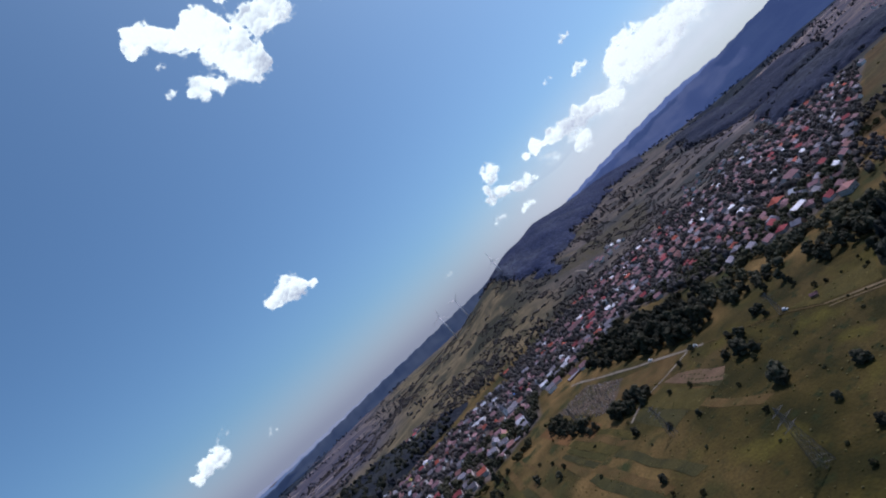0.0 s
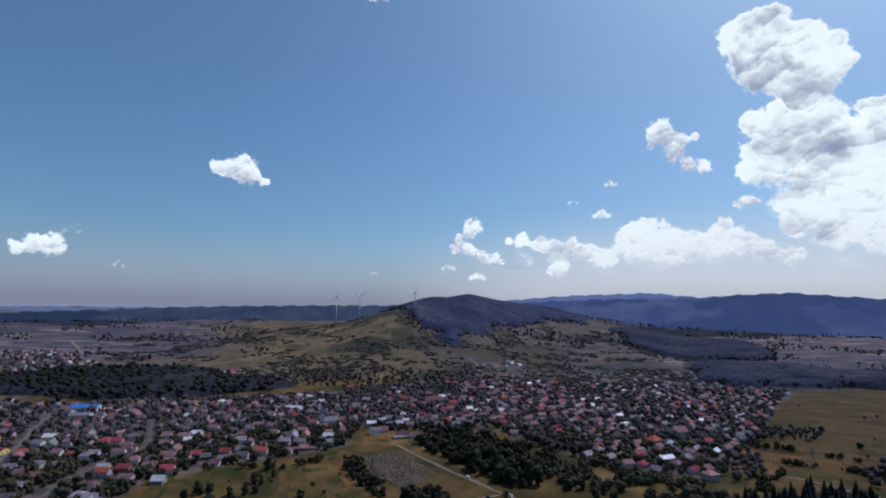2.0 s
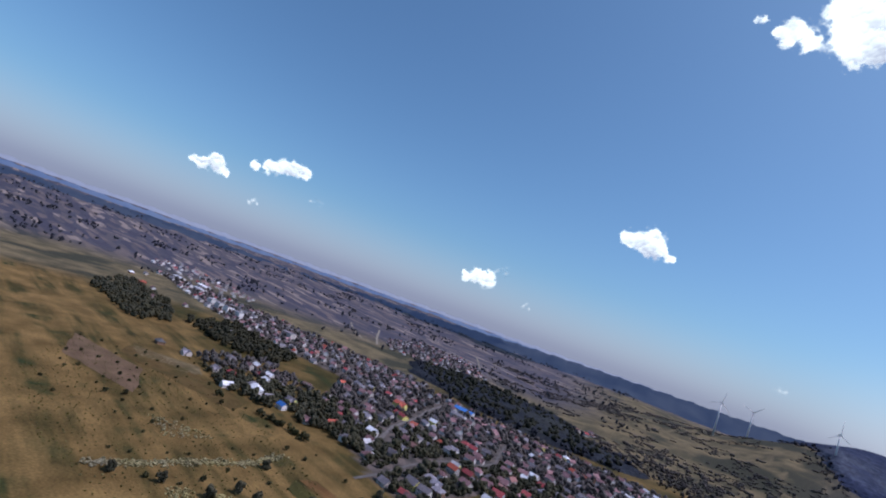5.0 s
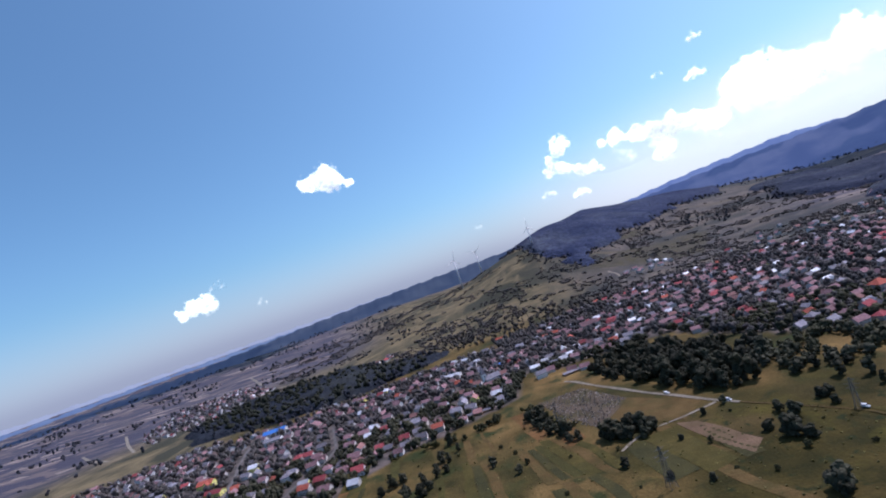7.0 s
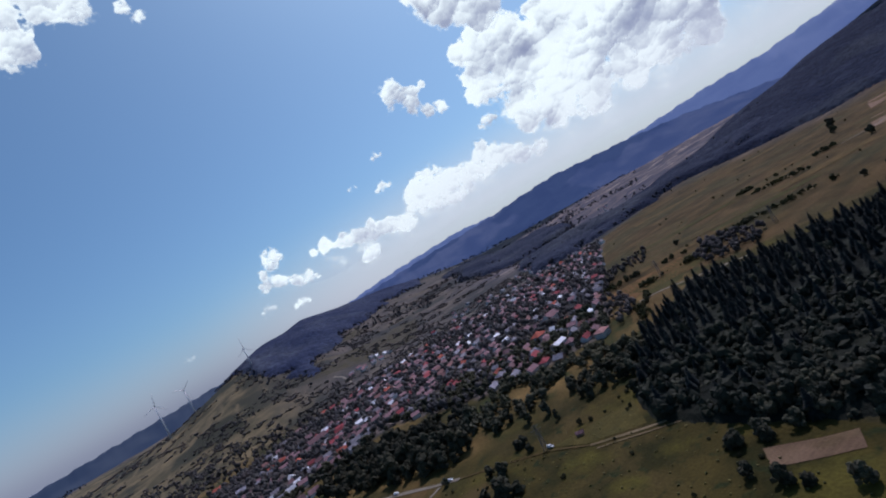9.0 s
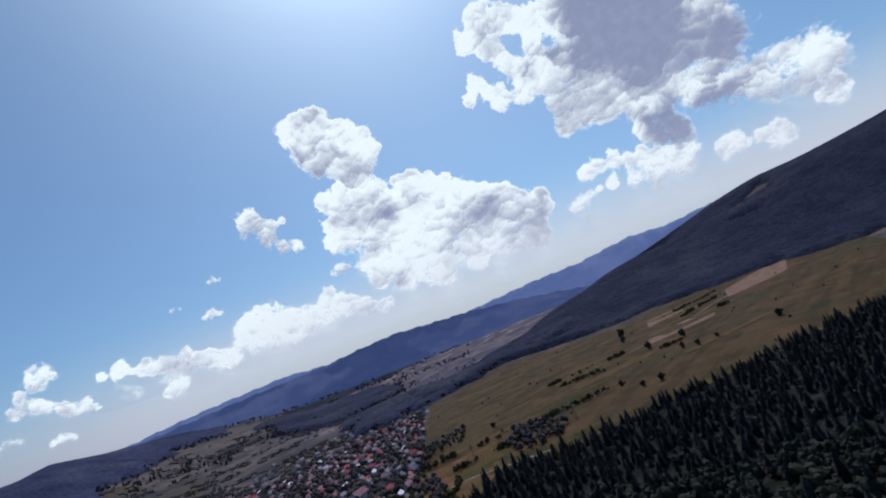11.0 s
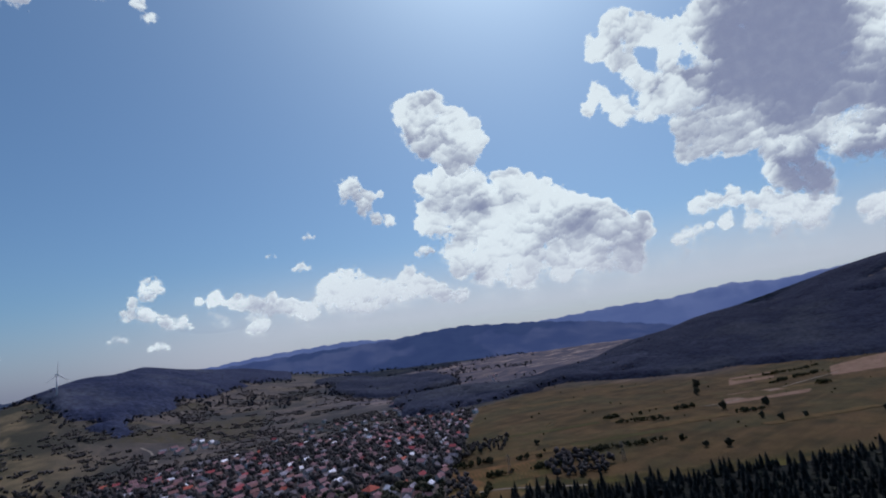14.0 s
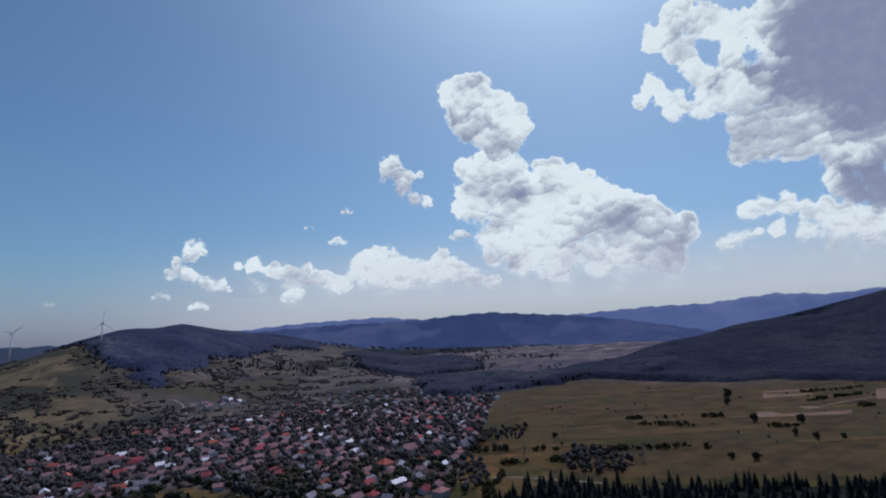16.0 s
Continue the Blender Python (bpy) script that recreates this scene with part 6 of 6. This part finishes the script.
# trees that stand alone in the fields
SINGLE = [(84, 368, 4, 1.30), (90, 362, 4, 0.91), (-13, 377, 4, 0.65), (91, 402, 2, 0.78), (9, 351, 4, 0.52), (-109, 436, 2, 0.65), (-86, 407, 2, 0.65), (77, 309, 4, 1.30), (96, 392, 0, 0.78), (51, 426, 2, 0.52), (67, 435, 2, 0.59),
          (-171, 312, 0, 0.65), (-142, 322, 2, 0.72), (-87, 362, 2, 0.52), (992, 615, 1, 1.30), (812, 478, 2, 1.17), (856, 435, 2, 1.17), (174, 258, 0, 0.78), (162, 264, 4, 0.91),
          (147, 233, 0, 0.75), (150, 224, 4, 0.6), (145, 247, 2, 0.7), (156, 208, 0, 0.7), (99, 397, 2, 0.6), (121, 395, 4, 0.6), (76, 302, 2, 0.7), (108, 271, 4, 0.6), (80, 261, 2, 0.55), (78, 228, 4, 0.6), (125, 408, 2, 0.7),
          (184, 478, 0, 0.8), (197, 362, 2, 0.9), (-107, 429, 2, 0.6), (-109, 353, 4, 0.55), (-129, 364, 2, 0.6), (-198, 438, 0, 0.8), (-205, 430, 2, 0.8), (-190, 445, 4, 0.8), (-15, 442, 2, 0.6),
          (-318, 259, 4, 0.8), (-285, 222, 2, 0.75), (-274, 229, 4, 0.7), (-280, 199, 2, 0.8), (-319, 152, 4, 0.7), (-303, 176, 2, 0.7), (-241, 235, 4, 0.7), (-261, 265, 2, 0.8),
          (188, 191, 4, 0.7), (178, 180, 4, 0.7), (183, 175, 2, 0.5), (171, 253, 4, 0.7), (183, 245, 0, 0.8), (193, 240, 0, 0.85), (156, 407, 3, 0.6), (75, 381, 4, 0.7), (27, 396, 4, 0.45), (105, 273, 4, 0.8), (120, 408, 4, 0.8), (29, 340, 2, 0.5), (-16, 302, 4, 0.6),
          (944, 587, 1, 0.9), (606, 375, 2, 0.9), (761, 401, 0, 0.7), (758, 378, 2, 0.8), (787, 359, 4, 0.8), (595, 395, 2, 0.8), (525, 592, 2, 0.8), (828, 284, 0, 1.0)]
for x, y, k, s in SINGLE:
    plant(BROAD[k], x, y, s, rng)
# the plantation: broadleaf trees on the near side, spruces behind
def near_side(x, y):
    """Zero on the near edge of the plantation, one well inside."""
    return ease((math.hypot(x, y - 51) - 335 + 22 * swell(x, y, 17, 14)) / 90)


NEAR_WOOD = [p for p in scatter(CONIFERS, 1200, 5.4, rng) if near_side(*p) < 0.75][:560]
BROAD_DARK = [{"first": broad_tree(80 + n, hh, ww, M["leaf_dark"], "dark rounded broadleaf tree at the edge of the plantation", 0.05), "used": False} for n, (hh, ww) in enumerate(((11, 10), (13, 10), (9, 9)))]
NEAR_WOOD.sort(key=lambda p: math.hypot(p[0], p[1] - 58))
joined("wood_side", NEAR_WOOD[60:], MID_TREES, rng.uniform(7, 13, len(NEAR_WOOD) - 60), M["leaf_dark"], "dark rounded trees along the plantation", "trees", 42)
for x, y in NEAR_WOOD[:60]:
    plant(BROAD_DARK[rng.integers(3)], x, y, rng.uniform(0.75, 1.25), rng)

# rows and belts, nearest first
CLEAR = HOUSE_SPOTS
ROWS = [([(180, 262), (205, 262), (225, 240), (215, 222), (195, 238)], 26, 5.0, 0.85), ([(-20, 438), (9, 444), (22, 428), (7, 412), (-19, 418)], 26, 4.5, 0.75), ([(-87, 510), (-72, 522), (-49, 467), (-35, 435), (-49, 435)], 22, 5, 0.7), (GROVE, 130, 5.6, 1.1), (BELT, 230, 5.0, 0.75),
        ([(-203, 380), (-171, 435), (-160, 500), (-145, 500), (-151, 420), (-186, 370)], 17, 8.0, 0.75), ([(-276, 334), (-249, 380), (-218, 406), (-200, 380), (-232, 341)], 14, 8.0, 0.7)]
TREE_SPOTS = [(a[0], a[1]) for a in SINGLE]
for poly, count, gap, size in ROWS:
    crowd = scatter(poly, count, gap, rng, CLEAR, 8)
    if poly is BELT:
        crowd = [p for p in crowd if drift(np.float64(p[0]), np.float64(p[1]), 34, 27) > -0.15]
    crowd.sort(key=lambda p: math.hypot(p[0], p[1] - 58))
    for x, y in crowd[:35]:
        plant(BROAD[rng.integers(5)], x, y, size * rng.uniform(0.75, 1.2), rng)
    TREE_SPOTS += crowd
    if len(crowd) > 35:
        joined("grove", crowd[35:], MID_TREES, 11 * size * rng.uniform(0.7, 1.15, len(crowd) - 35), M["leaf"], "dense grove of dark green trees", "trees", len(crowd))
GARDENS = scatter(WEST_TOWN, 1300, 6.2, rng, HOUSE_SPOTS + ROAD_SPOTS, 7.5) + scatter(EAST_TOWN, 2200, 6.3, rng, HOUSE_SPOTS, 8) + scatter(WEST_HAMLET, 260, 6, rng, HOUSE_SPOTS, 8)
GARDENS.sort(key=lambda p: math.hypot(p[0], p[1] - 58))
REST = GARDENS + scatter(FAR_TOWN, 700, 11, rng, HOUSE_SPOTS, 8) + scatter(OUTER_VILLAGE, 350, 15, rng, HOUSE_SPOTS, 9) + scatter([(109, 667), (188, 682), (290, 609), (218, 551), (130, 580)], 80, 8, rng, HOUSE_SPOTS, 9)
NEAR_GARDENS, REST = REST[:760], REST[760:]
joined("near_garden_trees", NEAR_GARDENS, MID_TREES, rng.uniform(5, 10.5, len(NEAR_GARDENS)), M["leaf"], "green garden trees between the nearest houses", "trees", 2, True)
joined("garden_trees", REST, LOW_TREES, rng.uniform(5.5, 11, len(REST)), M["leaf_far"], "crowd of green garden trees among the houses", "trees", 1, True)
WOODS = [(HILL_BELT, 260, 11, 4, 10),
         ([(-812, 370), (-870, 478), (-682, 508), (-624, 435), (-682, 380)], 170, 10, 8, 13), ([(-957, 261), (-1102, 348), (-928, 380), (-783, 336), (-754, 276)], 230, 10, 8, 13),
         ([(435, 652), (478, 696), (551, 682), (478, 609)], 60, 7, 5, 8), ([(341, 609), (435, 674), (450, 638), (362, 580)], 60, 7, 6, 9), ([(297, 478), (312, 508), (362, 573), (380, 558), (334, 493)], 40, 7, 5, 9),
         ([(434, 491), (490, 529), (511, 506), (496, 447), (460, 425), (426, 452)], 55, 7, 6, 11)]
for k, (poly, count, gap, lo, hi) in enumerate(WOODS):
    spots = scatter(poly, count, gap, rng, HOUSE_SPOTS if k else None, 8)
    joined("wood", spots, MID_TREES if k in (1, 2) else LOW_TREES, rng.uniform(lo, hi, len(spots)), M["leaf" if k in (1, 2) else "leaf_far"], "dense dark green wood", "wood", 10 + k, True)
wood_roof("wood", CLOUD_SHADE_BAND, 6, 12, M["canopy_shaded"], "wood beyond the village, darkened for a cloud's shadow", 61)
spots = scatter(CLOUD_SHADE_BAND, 420, 11, rng)
joined("wood", spots, LOW_TREES, rng.uniform(9, 17, len(spots)), M["leaf_dark"], "rounded tree tops beyond the village, dark for a cloud's shadow", "wood", 67, True)
wood_roof("wood", CLOUD_SHADE_WOOD, 9, 19, M["canopy"], "dark wood in the valley, put in place of a cloud's shadow", 62)
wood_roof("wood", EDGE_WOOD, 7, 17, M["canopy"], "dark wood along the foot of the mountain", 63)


def spread(inside, az0, az1, r0, r1, step, seed):
    """Places over a sector of the land where inside() holds."""
    r = np.random.default_rng(seed)
    n = int((radians(az1 - az0) * (r1 * r1 - r0 * r0) / 2) / (step * step))
    rad, az = np.sqrt(r.uniform(r0 * r0, r1 * r1, n)), np.radians(r.uniform(az0, az1, n))
    x, y = HUB[0] + rad * np.sin(az), HUB[1] + rad * np.cos(az)
    ok = inside(x, y)
    return list(zip(x[ok].tolist(), y[ok].tolist()))


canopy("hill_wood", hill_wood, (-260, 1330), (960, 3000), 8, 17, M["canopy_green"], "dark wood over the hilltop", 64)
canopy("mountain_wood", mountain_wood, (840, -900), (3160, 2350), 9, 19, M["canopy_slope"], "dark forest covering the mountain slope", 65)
below = lambda x, y: hill_wood(x + 0.12 * x / 12 + 20, y + 95) & ~hill_wood(x, y)
spots = [p for p in spread(below, -6, 19, 1250, 2600, 15, 12) if rng.random() < 0.75]
joined("hill_wood_edge", spots, FAR_TREES, rng.uniform(5, 13, len(spots)), M["far_leaf"], "thinning trees below the hilltop wood", "trees", 35, True)
# uneven fringe of single trees round the woods
fringe = scatter(CLOUD_SHADE_BAND, 40, 12, rng) + scatter(EDGE_WOOD, 240, 20, rng) + scatter(CLOUD_SHADE_WOOD, 120, 25, rng)
for poly, gap in ((CLOUD_SHADE_BAND, 9), (CLOUD_SHADE_WOOD, 13), (EDGE_WOOD, 10)):
    for (xa, ya), (xb, yb) in zip(poly, poly[1:] + poly[:1]):
        fringe += [(xa + (xb - xa) * q + rng.normal(0, 11), ya + (yb - ya) * q + rng.normal(0, 11)) for q in rng.random(int(math.hypot(xb - xa, yb - ya) / gap))]
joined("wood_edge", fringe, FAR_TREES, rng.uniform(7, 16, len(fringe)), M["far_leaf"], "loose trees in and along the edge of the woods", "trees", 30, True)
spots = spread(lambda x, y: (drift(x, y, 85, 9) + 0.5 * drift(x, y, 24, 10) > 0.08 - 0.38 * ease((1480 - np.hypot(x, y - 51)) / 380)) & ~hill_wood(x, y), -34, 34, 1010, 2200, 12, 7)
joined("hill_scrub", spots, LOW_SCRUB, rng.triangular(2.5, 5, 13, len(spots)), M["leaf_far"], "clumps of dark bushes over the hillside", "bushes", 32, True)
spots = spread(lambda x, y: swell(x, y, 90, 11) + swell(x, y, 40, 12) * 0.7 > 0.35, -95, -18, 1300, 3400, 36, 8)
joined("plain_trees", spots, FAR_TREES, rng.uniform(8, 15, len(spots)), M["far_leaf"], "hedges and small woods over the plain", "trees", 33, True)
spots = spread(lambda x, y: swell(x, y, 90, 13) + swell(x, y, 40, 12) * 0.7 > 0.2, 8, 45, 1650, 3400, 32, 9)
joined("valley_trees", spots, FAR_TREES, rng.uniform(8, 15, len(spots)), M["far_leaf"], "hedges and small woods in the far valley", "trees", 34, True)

# added dark sheet closes the gaps between crowns, its shade in the colour
wood_roof("understory", CONIFERS, 2.6, 5.5, M["understory"], "dark sheet filling the plantation between its trees", 66, 0.12)
CON = [p for p in scatter(CONIFERS, 1600, 6.0, rng) if rng.random() < 0.18 + 0.82 * float(near_side(*p))]
CON.sort(key=lambda p: math.hypot(p[0], p[1] - 72))
for x, y in CON[:300]:
    plant(CONES[rng.integers(3)], x, y, rng.triangular(0.6, 0.92, 1.2), rng)
joined("plantation", CON[300:], LOW_CONES, rng.triangular(9, 15, 20, len(CON[300:])), M["needle"], "dark spruce plantation", "wood", 40)
MIXED = [p for p in scatter(CONIFERS, 1900, 4.8, rng, NEAR_WOOD, 4.0) if rng.random() < 1.0 - 0.8 * float(near_side(*p))]
joined("plantation_broadleaf", MIXED, LOW_TREES, rng.uniform(5, 10, len(MIXED)), M["leaf_dark"], "dark broadleaf trees between the spruces", "wood", 41)

# bushes
SHRUBS = scatter(MEADOW, 70, 20, rng) + scatter([(-218, 218), (-218, 493), (-72, 493), (188, 362), (160, 218), (0, 188)], 55, 18, rng, TREE_SPOTS, 8) + scatter([(-624, 188), (-624, 304), (-290, 341), (-218, 290), (-261, 174), (-478, 130)], 90, 12, rng)
SHRUBS += scatter([(145, 380), (218, 389), (203, 362), (171, 348)], 8, 6, rng) + scatter([(152, 276), (181, 290), (181, 249), (145, 239)], 8, 6, rng)
for x, y in SHRUBS:
    plant(BUSHES[rng.integers(3)], x, y, rng.uniform(0.5, 1.15), rng)
# hedgerows across the meadow and round the holdings
HEDGES = [[(679, 572), (705, 548), (725, 519)], [(792, 450), (826, 425)], [(1051, 439), (1097, 418)], [(435, 578), (477, 541)], [(435, 580), (374, 606), (348, 580)], [(380, 539), (435, 508), (467, 490)], [(693, 616), (754, 579), (834, 525)], [(478, 522), (566, 478), (624, 435)], [(1066, 510), (1160, 500), (1247, 478)], [(1167, 580), (1276, 539), (1363, 510)],
          [(-478, 284), (-435, 310), (-370, 328)], [(-218, 500), (-145, 510), (-102, 539)], [(-90, 545), (-70, 508), (-52, 467)], [(362, 502), (326, 478), (290, 435)]]
spots = []
for line in HEDGES:
    for (xa, ya), (xb, yb) in zip(line, line[1:]):
        n = int(math.hypot(xb - xa, yb - ya) / 1.7)
        spots += [(xa + (xb - xa) * q + rng.normal(0, 2.6), ya + (yb - ya) * q + rng.normal(0, 2.6)) for q in rng.random(n)]
spots = [p for p in spots if drift(np.float64(p[0]), np.float64(p[1]), 26, 31) > -0.12]
joined("hedges", spots, LOW_TREES, rng.uniform(3.2, 7, len(spots)), M["bush"], "dark hedgerows between fields", "hedge", 50)
# rank weeds and tussocks in the rough grass
spots = scatter([(-624, 174), (-435, 312), (-290, 290), (-174, 276), (-188, 160), (-435, 102)], 1500, 3.2, rng) + scatter([(-218, 218), (-218, 500), (-72, 500), (188, 362), (160, 203), (0, 174)], 1300, 4.4, rng)
joined("tussocks", spots, [lumps(np.array([[0, 0, 0.2]]), [0.5], 1, 3, 0.5)], rng.uniform(0.5, 1.7, len(spots)), M["weed"], "rank pale weeds and grass tussocks", "grass", 51)
# pale flowering weeds in bands and patches
WEED_BAND = [(-331, 140), (-327, 177), (-329, 211), (-325, 249), (-338, 285)]
WEED_PATCHES = [([(-297, 178), (-293, 194), (-270, 187), (-275, 172)], 110), ([(-286, 206), (-270, 228), (-240, 216), (-255, 194)], 330), ([(-247, 255), (-234, 273), (-216, 260), (-229, 246)], 150), ([(-417, 199), (-397, 222), (-367, 240), (-369, 200)], 140)]
spots = []
for (xa, ya), (xb, yb) in zip(WEED_BAND, WEED_BAND[1:]):
    n = int(math.hypot(xb - xa, yb - ya) * 6.0)
    spots += [(xa + (xb - xa) * q + rng.normal(0, 2.6), ya + (yb - ya) * q + rng.normal(0, 2.6)) for q in rng.random(n)]
for poly, count in WEED_PATCHES:
    spots += scatter(poly, count, 1.0, rng)
joined("pale_weeds", spots, [lumps(np.array([[0, 0, 0.25]]), [0.5], 1, 3, 0.5)], rng.uniform(0.8, 2.4, len(spots)), M["pale_weed"], "bands of pale flowering weeds in the meadow", "weeds", 52)
